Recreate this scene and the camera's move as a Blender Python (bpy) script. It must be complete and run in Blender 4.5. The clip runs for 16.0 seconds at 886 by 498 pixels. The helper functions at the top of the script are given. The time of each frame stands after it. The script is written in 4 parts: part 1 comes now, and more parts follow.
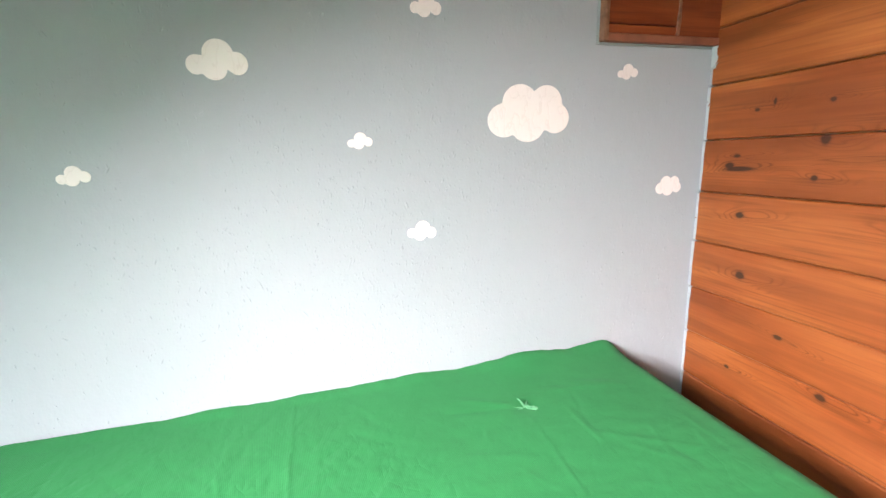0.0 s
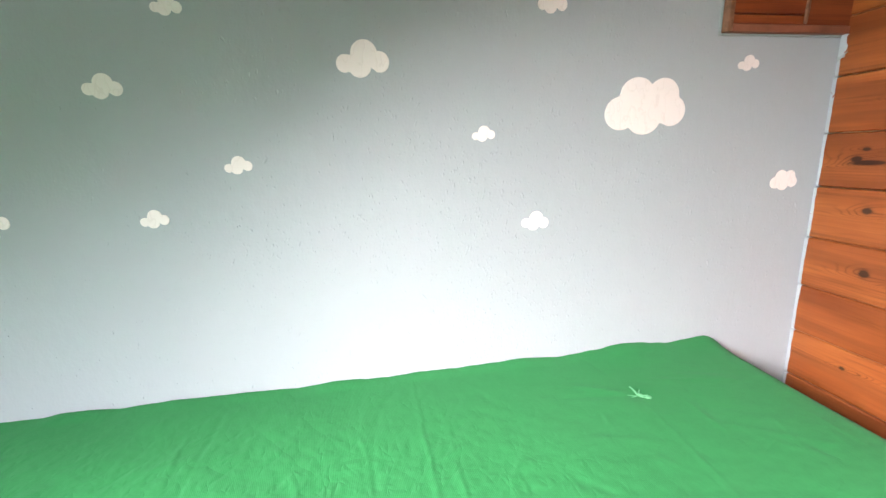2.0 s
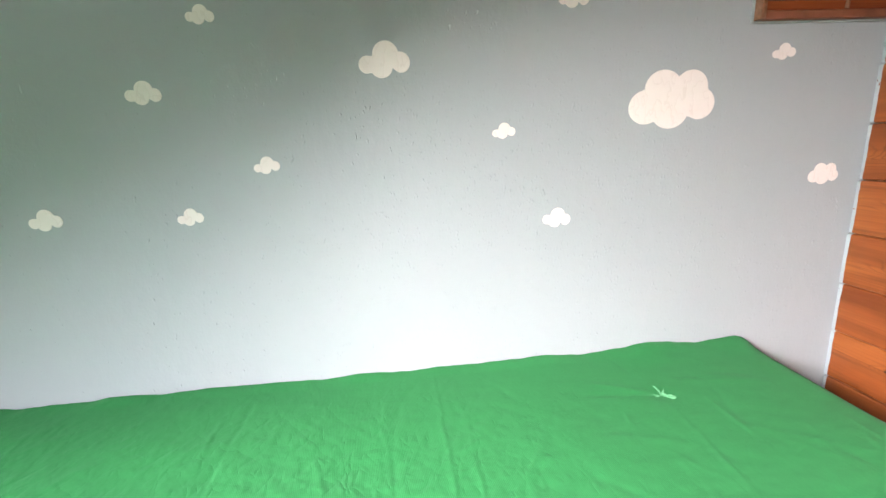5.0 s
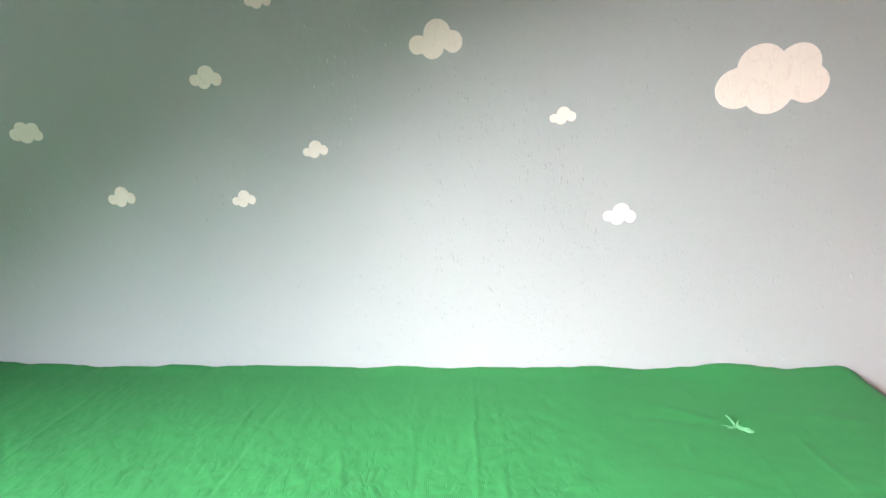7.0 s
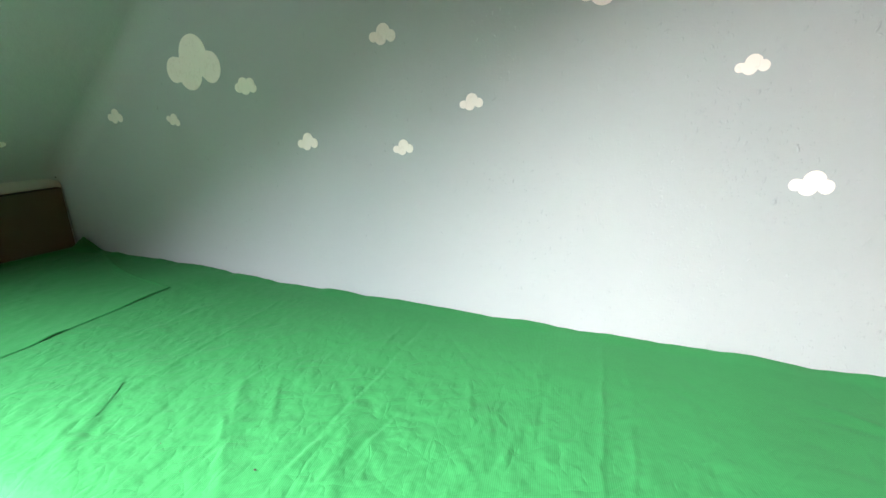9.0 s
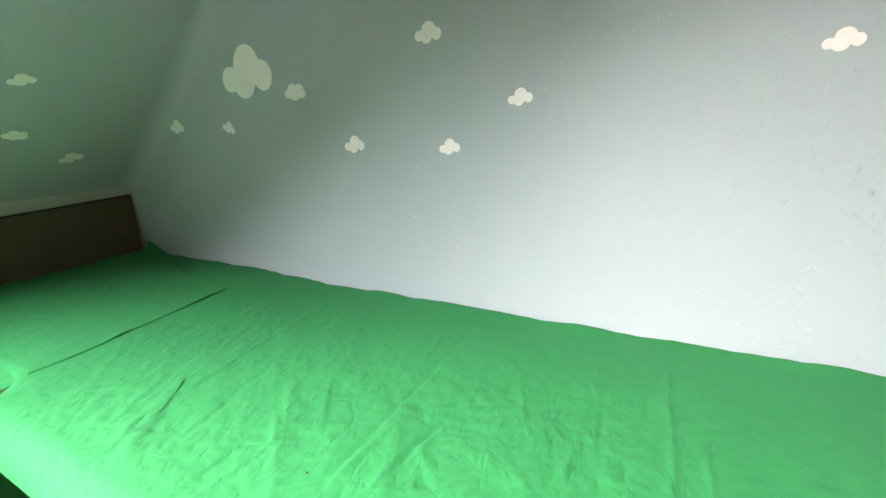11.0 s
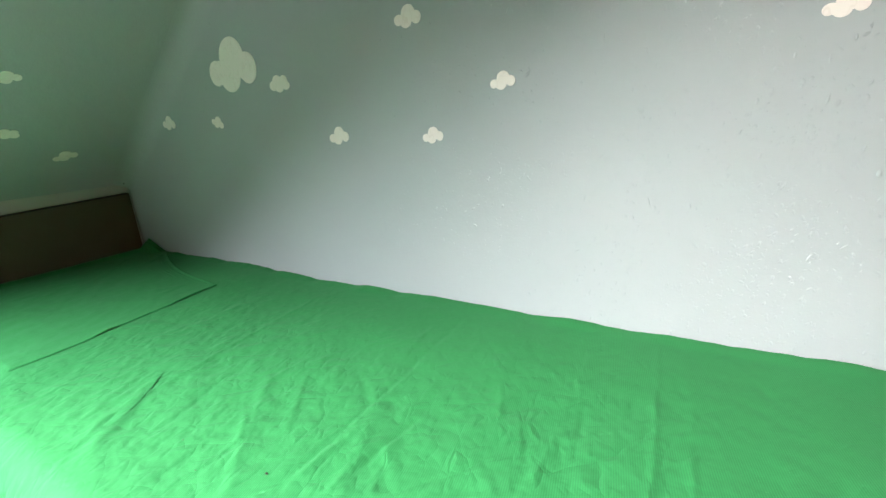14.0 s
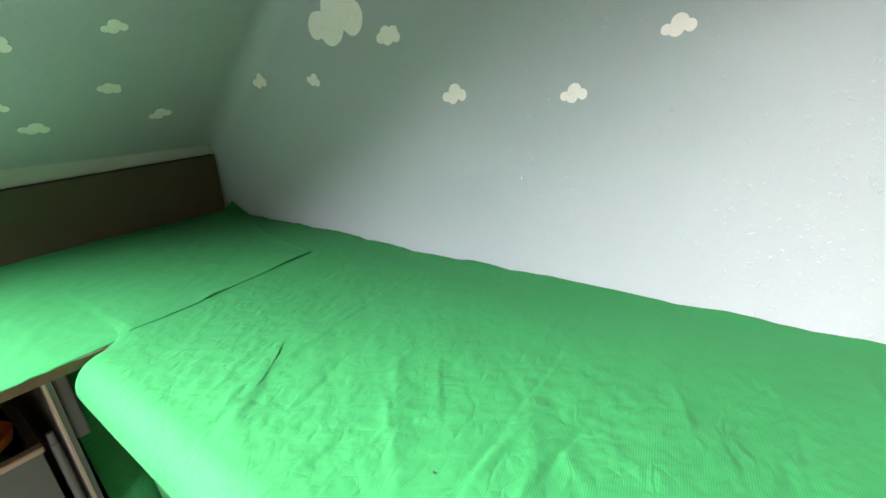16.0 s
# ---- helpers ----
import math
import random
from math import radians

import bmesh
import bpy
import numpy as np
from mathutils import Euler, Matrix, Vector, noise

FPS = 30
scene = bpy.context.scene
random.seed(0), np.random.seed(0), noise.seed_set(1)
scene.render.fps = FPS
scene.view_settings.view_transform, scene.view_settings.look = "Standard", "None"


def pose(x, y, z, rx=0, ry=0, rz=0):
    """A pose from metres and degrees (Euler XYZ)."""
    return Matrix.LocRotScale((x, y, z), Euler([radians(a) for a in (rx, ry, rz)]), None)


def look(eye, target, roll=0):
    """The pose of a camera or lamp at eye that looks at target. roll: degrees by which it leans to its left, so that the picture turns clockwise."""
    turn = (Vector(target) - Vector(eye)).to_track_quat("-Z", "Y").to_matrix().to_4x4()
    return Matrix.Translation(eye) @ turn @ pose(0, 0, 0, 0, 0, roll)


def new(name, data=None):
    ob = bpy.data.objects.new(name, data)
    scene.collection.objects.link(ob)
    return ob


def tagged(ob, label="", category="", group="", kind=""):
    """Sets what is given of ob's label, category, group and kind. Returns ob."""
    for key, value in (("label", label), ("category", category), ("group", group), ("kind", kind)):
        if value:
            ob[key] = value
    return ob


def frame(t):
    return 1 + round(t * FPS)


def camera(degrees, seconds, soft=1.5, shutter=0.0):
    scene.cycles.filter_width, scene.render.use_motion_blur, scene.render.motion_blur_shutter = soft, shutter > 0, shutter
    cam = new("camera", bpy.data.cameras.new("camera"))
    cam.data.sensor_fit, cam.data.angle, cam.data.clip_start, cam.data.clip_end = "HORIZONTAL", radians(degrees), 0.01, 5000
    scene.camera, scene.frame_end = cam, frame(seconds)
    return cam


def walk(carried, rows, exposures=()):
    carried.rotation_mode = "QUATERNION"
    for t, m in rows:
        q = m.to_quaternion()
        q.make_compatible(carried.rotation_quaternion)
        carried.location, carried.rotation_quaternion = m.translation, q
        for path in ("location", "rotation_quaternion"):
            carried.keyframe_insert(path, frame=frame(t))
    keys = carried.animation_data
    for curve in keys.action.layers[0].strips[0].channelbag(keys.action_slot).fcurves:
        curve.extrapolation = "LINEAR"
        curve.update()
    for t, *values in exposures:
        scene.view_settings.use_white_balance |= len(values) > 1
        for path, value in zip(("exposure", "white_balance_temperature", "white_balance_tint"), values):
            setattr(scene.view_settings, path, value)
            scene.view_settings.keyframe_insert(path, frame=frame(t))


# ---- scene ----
cam = camera(94.1, 16.0)
PATH = [
    (0, (0.011, 0.081, 1.157), (0.521, 1.961, 0.702), -1.9),
    (0.5, (0.082, 0.12, 1.16), (0.468, 2.036, 0.736), -2.5),
    (1, (0.045, 0.131, 1.166), (0.338, 2.062, 0.737), -2.5),
    (1.5, (-0.071, 0.118, 1.171), (0.189, 2.05, 0.727), -2.2),
    (2, (-0.168, 0.075, 1.156), (0.151, 1.993, 0.686), -1.8),
    (2.5, (-0.166, 0.037, 1.157), (0.204, 1.945, 0.688), -2.1),
    (3, (-0.151, 0.034, 1.158), (0.204, 1.946, 0.691), -2.7),
    (3.5, (-0.126, 0.043, 1.161), (0.179, 1.965, 0.697), -3.2),
    (4, (-0.124, 0.065, 1.152), (0.121, 1.993, 0.68), -3.4),
    (4.5, (-0.134, 0.074, 1.152), (0.063, 2.008, 0.681), -3.2),
    (5, (-0.151, 0.06, 1.156), (0.029, 1.994, 0.68), -2.7),
    (5.2, (-0.176, 0.051, 1.155), (0.002, 1.985, 0.678), -2.5),
    (7.3, (-0.066, 0.114, 1.131), (-0.291, 2.04, 0.644), -2.0),
    (7.5, (-0.042, 0.115, 1.128), (-0.321, 2.031, 0.626), -2.1),
    (8, (-0.016, 0.103, 1.103), (-0.482, 1.974, 0.572), -1.9),
    (8.5, (-0.061, 0.078, 1.095), (-0.669, 1.899, 0.533), -1.3),
    (9, (-0.132, 0.061, 1.091), (-0.841, 1.838, 0.508), -0.4),
    (9.2, (-0.179, 0.047, 1.098), (-0.927, 1.808, 0.516), -0.2),
    (11.3, (-0.139, 0.094, 1.073), (-1.064, 1.777, 0.514), -3.0),
    (11.5, (-0.097, 0.109, 1.068), (-1.045, 1.784, 0.524), -3.3),
    (12, (-0.042, 0.128, 1.076), (-1.024, 1.8, 0.586), -3.8),
    (12.5, (-0.02, 0.131, 1.064), (-0.998, 1.794, 0.536), -3.9),
    (13, (-0.024, 0.132, 1.061), (-0.999, 1.792, 0.519), -4.0),
    (13.5, (-0.041, 0.133, 1.06), (-1.018, 1.784, 0.496), -4.0),
    (14, (-0.106, 0.136, 1.061), (-1.061, 1.793, 0.477), -3.8),
    (14.5, (-0.208, 0.119, 1.071), (-1.108, 1.803, 0.475), -3.2),
    (15, (-0.319, 0.092, 1.066), (-1.208, 1.774, 0.449), -2.8),
    (15.5, (-0.366, 0.083, 1.061), (-1.281, 1.743, 0.422), -2.5),
    (16, (-0.322, 0.111, 1.041), (-1.413, 1.638, 0.349), -3.0),
]
walk(cam, [(t, look(eye, target, roll)) for t, eye, target, roll in PATH],
     [(0.0, 3.13, 6300, 17), (5.0, 3.05, 6400, 17), (8.0, 2.95, 6480, 15.5), (9.0, 2.9, 6430, 12), (13.0, 2.8, 6420, 10.5), (14.5, 2.74, 6420, 9.5), (16.0, 2.86, 6380, 12)])

# ---- light ----
world = bpy.data.worlds.new("sky")
scene.world = world
world.use_nodes = True
wn = world.node_tree
sky = wn.nodes.new("ShaderNodeTexSky")
sky.sky_type = "NISHITA"
sky.sun_disc = False
sky.sun_elevation = radians(24)
sky.sun_rotation = radians(236)
wn.nodes["Background"].inputs["Strength"].default_value = 0.06
wn.links.new(sky.outputs["Color"], wn.nodes["Background"].inputs["Color"])

SLOPE = 0.75                        # rise of the roof over the run
KNEE_X, KNEE_Z = -2.095, 0.902       # foot of the roof slope
ANG = math.atan(SLOPE)
UP = Vector((math.cos(ANG), 0, math.sin(ANG)))      # up the roof
IN = Vector((math.sin(ANG), 0, -math.cos(ANG)))     # out of the roof into the room
FOOT = Vector((KNEE_X, 0, KNEE_Z))
WIN_A, WIN_B = 0.46, 1.40           # the roof window, along the slope from its foot
SPLAY = 0.24                        # the sill of the reveal drops by this much towards the room
WIN_Y0, WIN_Y1 = -1.50, -0.18
REVEAL = 0.43


def on_roof(a, y, h=0.0):
    """A place on the roof's inner face: a up the slope, y along it, h into the room."""
    p = FOOT + UP * a + IN * h
    return Vector((p.x, y, p.z))


sun_data = bpy.data.lights.new("sun", "SUN")
sun_data.energy, sun_data.angle, sun_data.color = 5.0, radians(46), (1.0, 0.93, 0.86)
sun = new("sun", sun_data)
sun.matrix_world = look((-2.28, -1.56, 1.26), (0, 0, 0))

lamp_data = bpy.data.lights.new("window_daylight", "AREA")
lamp_data.shape = "RECTANGLE"
lamp_data.size, lamp_data.size_y = WIN_B - WIN_A - 0.06, WIN_Y1 - WIN_Y0 - 0.06
lamp_data.spread = radians(142)
lamp_data.energy, lamp_data.color = 28.5, (0.95, 0.985, 1.0)
lamp = new("window_daylight", lamp_data)
lamp_at = on_roof((WIN_A + WIN_B) / 2, (WIN_Y0 + WIN_Y1) / 2, -REVEAL + 0.16)
TIPPED = math.atan2(0.38, 0.925)      # the sky's light falls more steeply than the pane leans
lamp.matrix_world = Matrix.Translation(lamp_at) @ Matrix((Vector((math.cos(TIPPED), 0, math.sin(TIPPED))), Vector((0, -1, 0)),
                                                          Vector((-math.sin(TIPPED), 0, math.cos(TIPPED))))).transposed().to_4x4()


# ---- materials ----
def material(name, rough=0.6, spec=0.4):
    m = bpy.data.materials.new(name)
    m.use_nodes = True
    b = m.node_tree.nodes["Principled BSDF"]
    b.inputs["Roughness"].default_value = rough
    b.inputs["Specular IOR Level"].default_value = spec
    return m, m.node_tree, b


def node(nt, kind, values=None, **props):
    n = nt.nodes.new(kind)
    for k, v in props.items():
        setattr(n, k, v)
    for k, v in (values or {}).items():
        if hasattr(v, "is_output"):
            nt.links.new(v, n.inputs[k])
        else:
            n.inputs[k].default_value = v
    return n


def coords(nt, scale=(1, 1, 1), world_space=True):
    if world_space:
        out = node(nt, "ShaderNodeNewGeometry").outputs["Position"]
    else:
        out = node(nt, "ShaderNodeTexCoord").outputs["Object"]
    return node(nt, "ShaderNodeMapping", {"Vector": out, "Scale": scale}).outputs["Vector"]


def math_node(nt, op, a, b=0.0, c=0.0):
    return node(nt, "ShaderNodeMath", {0: a, 1: b, 2: c}, operation=op).outputs[0]


def noise_tex(nt, vec, scale, detail=3.0, rough=0.55):
    return node(nt, "ShaderNodeTexNoise", {"Vector": vec, "Scale": scale, "Detail": detail, "Roughness": rough}).outputs["Fac"]


def ramp(nt, fac, stops):
    r = node(nt, "ShaderNodeValToRGB", {"Fac": fac})
    e = r.color_ramp.elements
    while len(e) < len(stops):
        e.new(0.5)
    for el, (p, c) in zip(e, stops):
        el.position, el.color = p, (*c, 1) if len(c) == 3 else c
    return r.outputs["Color"]


def mix(nt, fac, a, b, kind="MIX"):
    n = node(nt, "ShaderNodeMix", data_type="RGBA", blend_type=kind)
    for key, v in ((0, fac), (6, a), (7, b)):
        if hasattr(v, "is_output"):
            nt.links.new(v, n.inputs[key])
        else:
            n.inputs[key].default_value = v if key == 0 else (*v, 1)
    return n.outputs[2]


def bump(nt, b, height, strength, dist):
    n = node(nt, "ShaderNodeBump", {"Height": height, "Strength": strength, "Distance": dist})
    nt.links.new(n.outputs[0], b.inputs["Normal"])
    return n


def paint_material(name, colour, second, chips=True):
    """Matt emulsion on woodchip paper."""
    m, nt, b = material(name, 0.9, 0.1)
    v = coords(nt)
    big = noise_tex(nt, v, 2.2, 2)
    fine = noise_tex(nt, v, 60, 3)
    c = mix(nt, big, colour, second)
    c = mix(nt, math_node(nt, "MULTIPLY", fine, 0.12), c, tuple(x * 0.8 for x in colour))
    nt.links.new(c, b.inputs["Base Color"])
    grain = noise_tex(nt, v, 170, 2)
    lump = noise_tex(nt, coords(nt, (1, 1, 0.6)), 38, 3)
    h = math_node(nt, "ADD", math_node(nt, "MULTIPLY", grain, 0.35), lump)
    bump(nt, b, h, 0.28 if chips else 0.2, 0.004)
    return m


WALL = paint_material("pale_blue_paint", (0.363, 0.393, 0.411), (0.379, 0.409, 0.425))
KNEE = paint_material("grey_white_paint", (0.44, 0.475, 0.455), (0.48, 0.515, 0.495), False)
WHITE = paint_material("white_paint", (0.74, 0.74, 0.71), (0.78, 0.77, 0.74), False)


def plain_material(name, colour, rough=0.6, vary=0.12, scale=8.0, spec=0.35):
    m, nt, b = material(name, rough, spec)
    v = coords(nt)
    f = noise_tex(nt, v, scale, 4)
    nt.links.new(mix(nt, f, tuple(x * (1 - vary) for x in colour), tuple(min(1, x * (1 + vary)) for x in colour)), b.inputs["Base Color"])
    bump(nt, b, noise_tex(nt, v, scale * 22, 2), 0.12, 0.002)
    return m


def decal_material():
    """Cream sticker film with faint trapped creases."""
    m, nt, b = material("cream_decal_film", 0.5, 0.35)
    v = coords(nt)
    c = mix(nt, noise_tex(nt, v, 22, 3), (0.82, 0.755, 0.715), (0.87, 0.805, 0.765))
    crease = math_node(nt, "ABSOLUTE", math_node(nt, "SUBTRACT", noise_tex(nt, coords(nt, (1, 1, 0.45)), 34, 2), 0.5))
    # The creases' shade is also put into the colour, as thin darker lines.
    line = math_node(nt, "MULTIPLY", math_node(nt, "LESS_THAN", crease, 0.012), 0.25)
    c = mix(nt, line, c, (0.66, 0.58, 0.53))
    nt.links.new(c, b.inputs["Base Color"])
    bump(nt, b, math_node(nt, "MINIMUM", crease, 0.06), 0.5, 0.006)
    return m


DECAL = decal_material()
CAULK = plain_material("pale_blue_caulk", (0.31, 0.355, 0.35), 0.5, 0.08, 60)
DARK = plain_material("dark_gap", (0.03, 0.02, 0.015), 0.9)
BOARD = plain_material("brown_hardboard", (0.076, 0.066, 0.038), 0.6, 0.15, 6)
CHIP = plain_material("bare_chipboard_edge", (0.19, 0.112, 0.068), 0.7, 0.2, 120)
BOUNCE_WHITE = plain_material("white_bounce_face", (0.74, 0.73, 0.70), 0.4, 0.05, 8)
LINING = plain_material("bounce_damping_grey", (0.16, 0.155, 0.15), 0.7, 0.2, 8)
# Near-black so the unseen back wall and ceiling throw back little light.
UNSEEN_DARK = plain_material("unseen_dark_grey", (0.095, 0.09, 0.085), 0.5, 0.2, 6)
# Unseen floor; its tone is set for the light it bounces upward.
FLOOR = plain_material("bounce_grey_green", (0.17, 0.185, 0.16), 0.95, 0.2, 40, 0.1)
METAL = plain_material("grey_painted_metal", (0.15, 0.145, 0.135), 0.4, 0.1, 30)
PALE = plain_material("pale_edge_band", (0.52, 0.36, 0.29), 0.5, 0.08, 30)
MAUVE = plain_material("mauve_grey_board", (0.17, 0.145, 0.155), 0.5, 0.15, 12)
TRAY = plain_material("dark_green_stand_in", (0.03, 0.085, 0.05), 0.5, 0.2, 10)
ORANGE = plain_material("orange_plastic", (0.65, 0.22, 0.05), 0.4, 0.05, 20)


def pine_material(name, tone, gain, painted_end):
    """Orange-brown varnished pine with long grain along y and dark knots; wall paint has bled over the ends in the corner."""
    m, nt, b = material(name, 0.48, 0.3)
    pos = node(nt, "ShaderNodeNewGeometry").outputs["Position"]
    sep = node(nt, "ShaderNodeSeparateXYZ", {0: pos})
    y, z = sep.outputs[1], sep.outputs[2]
    if not painted_end:
        y = sep.outputs[0]
    rnd = node(nt, "ShaderNodeObjectInfo").outputs["Random"]
    shift = node(nt, "ShaderNodeCombineXYZ", {0: math_node(nt, "MULTIPLY", rnd, 37.0), 1: y, 2: z})
    long_v = node(nt, "ShaderNodeMapping", {"Vector": shift.outputs[0], "Scale": (1, 1.3, 9)}).outputs[0]
    flow = noise_tex(nt, long_v, 1.6, 3)
    fine = noise_tex(nt, node(nt, "ShaderNodeMapping", {"Vector": shift.outputs[0], "Scale": (1, 14, 90)}).outputs[0], 1.0, 2)
    total, dark = None, None
    for k, (ky, kz, ry, rz) in enumerate(KNOTS if painted_end else KNOTS[-2:]):
        warp = math_node(nt, "MULTIPLY", math_node(nt, "SUBTRACT", flow, 0.5), 0.02)
        dy = math_node(nt, "SUBTRACT", y, ky)
        dz = math_node(nt, "SUBTRACT", math_node(nt, "ADD", z, warp), kz)
        ey, ez = math_node(nt, "DIVIDE", dy, ry), math_node(nt, "DIVIDE", dz, rz)
        core = math_node(nt, "ADD", math_node(nt, "MULTIPLY", ey, ey), math_node(nt, "MULTIPLY", ez, ez))
        core = math_node(nt, "DIVIDE", 1.0, math_node(nt, "ADD", 1.0, math_node(nt, "POWER", math_node(nt, "MULTIPLY", core, math_node(nt, "MULTIPLY_ADD", fine, 1.5, 0.1)), 2.6)))
        tail = math_node(nt, "ADD", dy, ry * 3.0)
        lean = math_node(nt, "MULTIPLY", dy, (0.10, -0.07, 0.04, -0.12)[k % 4])
        bent = math_node(nt, "ADD", math_node(nt, "ADD", dz, lean), math_node(nt, "MULTIPLY", warp, 1.6))
        ey, ez = math_node(nt, "DIVIDE", tail, ry * 8.0), math_node(nt, "DIVIDE", bent, rz * 2.2)
        wide = math_node(nt, "ADD", math_node(nt, "MULTIPLY", ey, ey), math_node(nt, "MULTIPLY", ez, ez))
        wide = math_node(nt, "DIVIDE", 1.0, math_node(nt, "ADD", 1.0, math_node(nt, "MULTIPLY", wide, wide)))
        total = wide if total is None else math_node(nt, "ADD", total, wide)
        dark = core if dark is None else math_node(nt, "MAXIMUM", dark, core)
    rings = math_node(nt, "ADD", math_node(nt, "MULTIPLY", z, 420.0), math_node(nt, "MULTIPLY", flow, 34.0))
    rings = math_node(nt, "ADD", rings, math_node(nt, "MULTIPLY", math_node(nt, "MULTIPLY", total, math_node(nt, "ADD", flow, 0.5)), 24.0))
    rings = math_node(nt, "ADD", rings, math_node(nt, "MULTIPLY", rnd, 11.0))
    wave = math_node(nt, "MULTIPLY_ADD", math_node(nt, "SINE", rings), 0.5, 0.5)
    sharp = math_node(nt, "POWER", wave, 5.0)
    patch = noise_tex(nt, node(nt, "ShaderNodeMapping", {"Vector": shift.outputs[0], "Scale": (1, 3, 14)}).outputs[0], 1.7, 2)
    streak = noise_tex(nt, node(nt, "ShaderNodeMapping", {"Vector": shift.outputs[0], "Scale": (1, 3.5, 240)}).outputs[0], 1.0, 3)
    band = noise_tex(nt, node(nt, "ShaderNodeMapping", {"Vector": shift.outputs[0], "Scale": (1, 0.9, 17)}).outputs[0], 1.0, 2)
    t = tone
    base = ramp(nt, flow, [(0.3, (0.185 * t, 0.043, 0.0095)), (0.5, (0.285 * t, 0.076, 0.0175)), (0.7, (0.40 * t, 0.125, 0.031))])
    rings_on = math_node(nt, "MULTIPLY", sharp, math_node(nt, "MULTIPLY_ADD", math_node(nt, "MULTIPLY", total, fine), 1.5, math_node(nt, "MULTIPLY", math_node(nt, "POWER", patch, 3.0), 0.8)))
    c = mix(nt, math_node(nt, "MINIMUM", rings_on, 0.8), base, (0.115 * t, 0.027, 0.007))
    c = mix(nt, node(nt, "ShaderNodeMapRange", {0: band, 1: 0.52, 2: 0.70, 3: 0.0, 4: 0.5}).outputs[0], c, (0.155 * t, 0.037, 0.011))
    c = mix(nt, node(nt, "ShaderNodeMapRange", {0: streak, 1: 0.42, 2: 0.78, 3: 0.0, 4: 0.3}).outputs[0], c, (0.14 * t, 0.035, 0.010))
    line = noise_tex(nt, node(nt, "ShaderNodeMapping", {"Vector": shift.outputs[0], "Scale": (1, 0.4, 40)}).outputs[0], 1.0, 3)
    line = math_node(nt, "ABSOLUTE", math_node(nt, "SUBTRACT", line, 0.5))
    on = node(nt, "ShaderNodeMapRange", {0: line, 1: 0.004, 2: 0.026, 3: 0.4, 4: 0.0}).outputs[0]
    c = mix(nt, math_node(nt, "MULTIPLY", on, node(nt, "ShaderNodeMapRange", {0: patch, 1: 0.42, 2: 0.6, 3: 0.0, 4: 1.0}).outputs[0]), c, (0.075 * t, 0.019, 0.006))
    c = mix(nt, math_node(nt, "MULTIPLY", rnd, 0.35), c, (0.15 * t, 0.040, 0.012))
    c = mix(nt, math_node(nt, "MINIMUM", math_node(nt, "MULTIPLY", dark, 1.3), 0.95), c, (0.032, 0.010, 0.006))
    if painted_end:
        edge = noise_tex(nt, pos, 55, 3)
        slow = noise_tex(nt, node(nt, "ShaderNodeMapping", {"Vector": pos, "Scale": (0, 0, 1)}).outputs[0], 9, 2)
        lim = math_node(nt, "SUBTRACT", 0.9962, math_node(nt, "MULTIPLY", slow, 0.009))
        lim = math_node(nt, "SUBTRACT", lim, math_node(nt, "MULTIPLY", edge, 0.004))
        high = math_node(nt, "MULTIPLY", math_node(nt, "GREATER_THAN", z, 1.345), math_node(nt, "MULTIPLY", edge, 0.018))
        mask = math_node(nt, "GREATER_THAN", y, math_node(nt, "SUBTRACT", lim, high))
        mask = math_node(nt, "MULTIPLY", mask, math_node(nt, "LESS_THAN", edge, 0.70))
        mask = math_node(nt, "MULTIPLY", mask, math_node(nt, "LESS_THAN", z, 1.399))
        c = mix(nt, mask, c, (0.385, 0.435, 0.455))
    if gain < 1:
        c = mix(nt, 1.0, c, (gain, gain * 0.82, gain * 0.9), "MULTIPLY")
    nt.links.new(c, b.inputs["Base Color"])
    h = math_node(nt, "ADD", math_node(nt, "MULTIPLY", sharp, -0.3), streak)
    bump(nt, b, h, 0.14, 0.002)
    return m


# y, z, half length, half height
KNOTS = ((0.885, 1.094, 0.036, 0.0045), (0.912, 1.101, 0.010, 0.006), (0.895, 1.124, 0.008, 0.004), (0.859, 1.229, 0.005, 0.0035),
         (0.820, 1.243, 0.0028, 0.006), (0.706, 1.233, 0.004, 0.0035), (0.707, 1.157, 0.0075, 0.010), (0.717, 1.079, 0.0055, 0.0055),
         (0.868, 0.982, 0.0085, 0.0065), (0.540, 0.990, 0.009, 0.005), (0.848, 0.830, 0.010, 0.0085), (0.740, 0.706, 0.008, 0.0045),
         (0.856, 0.572, 0.006, 0.0035), (0.637, 0.608, 0.009, 0.007), (0.40, 1.10, 0.009, 0.006), (0.69, 1.50, 0.008, 0.006), (0.80, 1.62, 0.008, 0.006))
PINE = pine_material("varnished_pine", 1.0, 1.0, True)
RED_PINE = pine_material("reddish_varnished_pine", 1.0, 0.88, False)
WORN_PINE = plain_material("worn_pine_edge", (0.23, 0.082, 0.046), 0.55, 0.5, 22)
FLAKED = plain_material("flaked_batten", (0.22, 0.105, 0.058), 0.5, 0.75, 70)


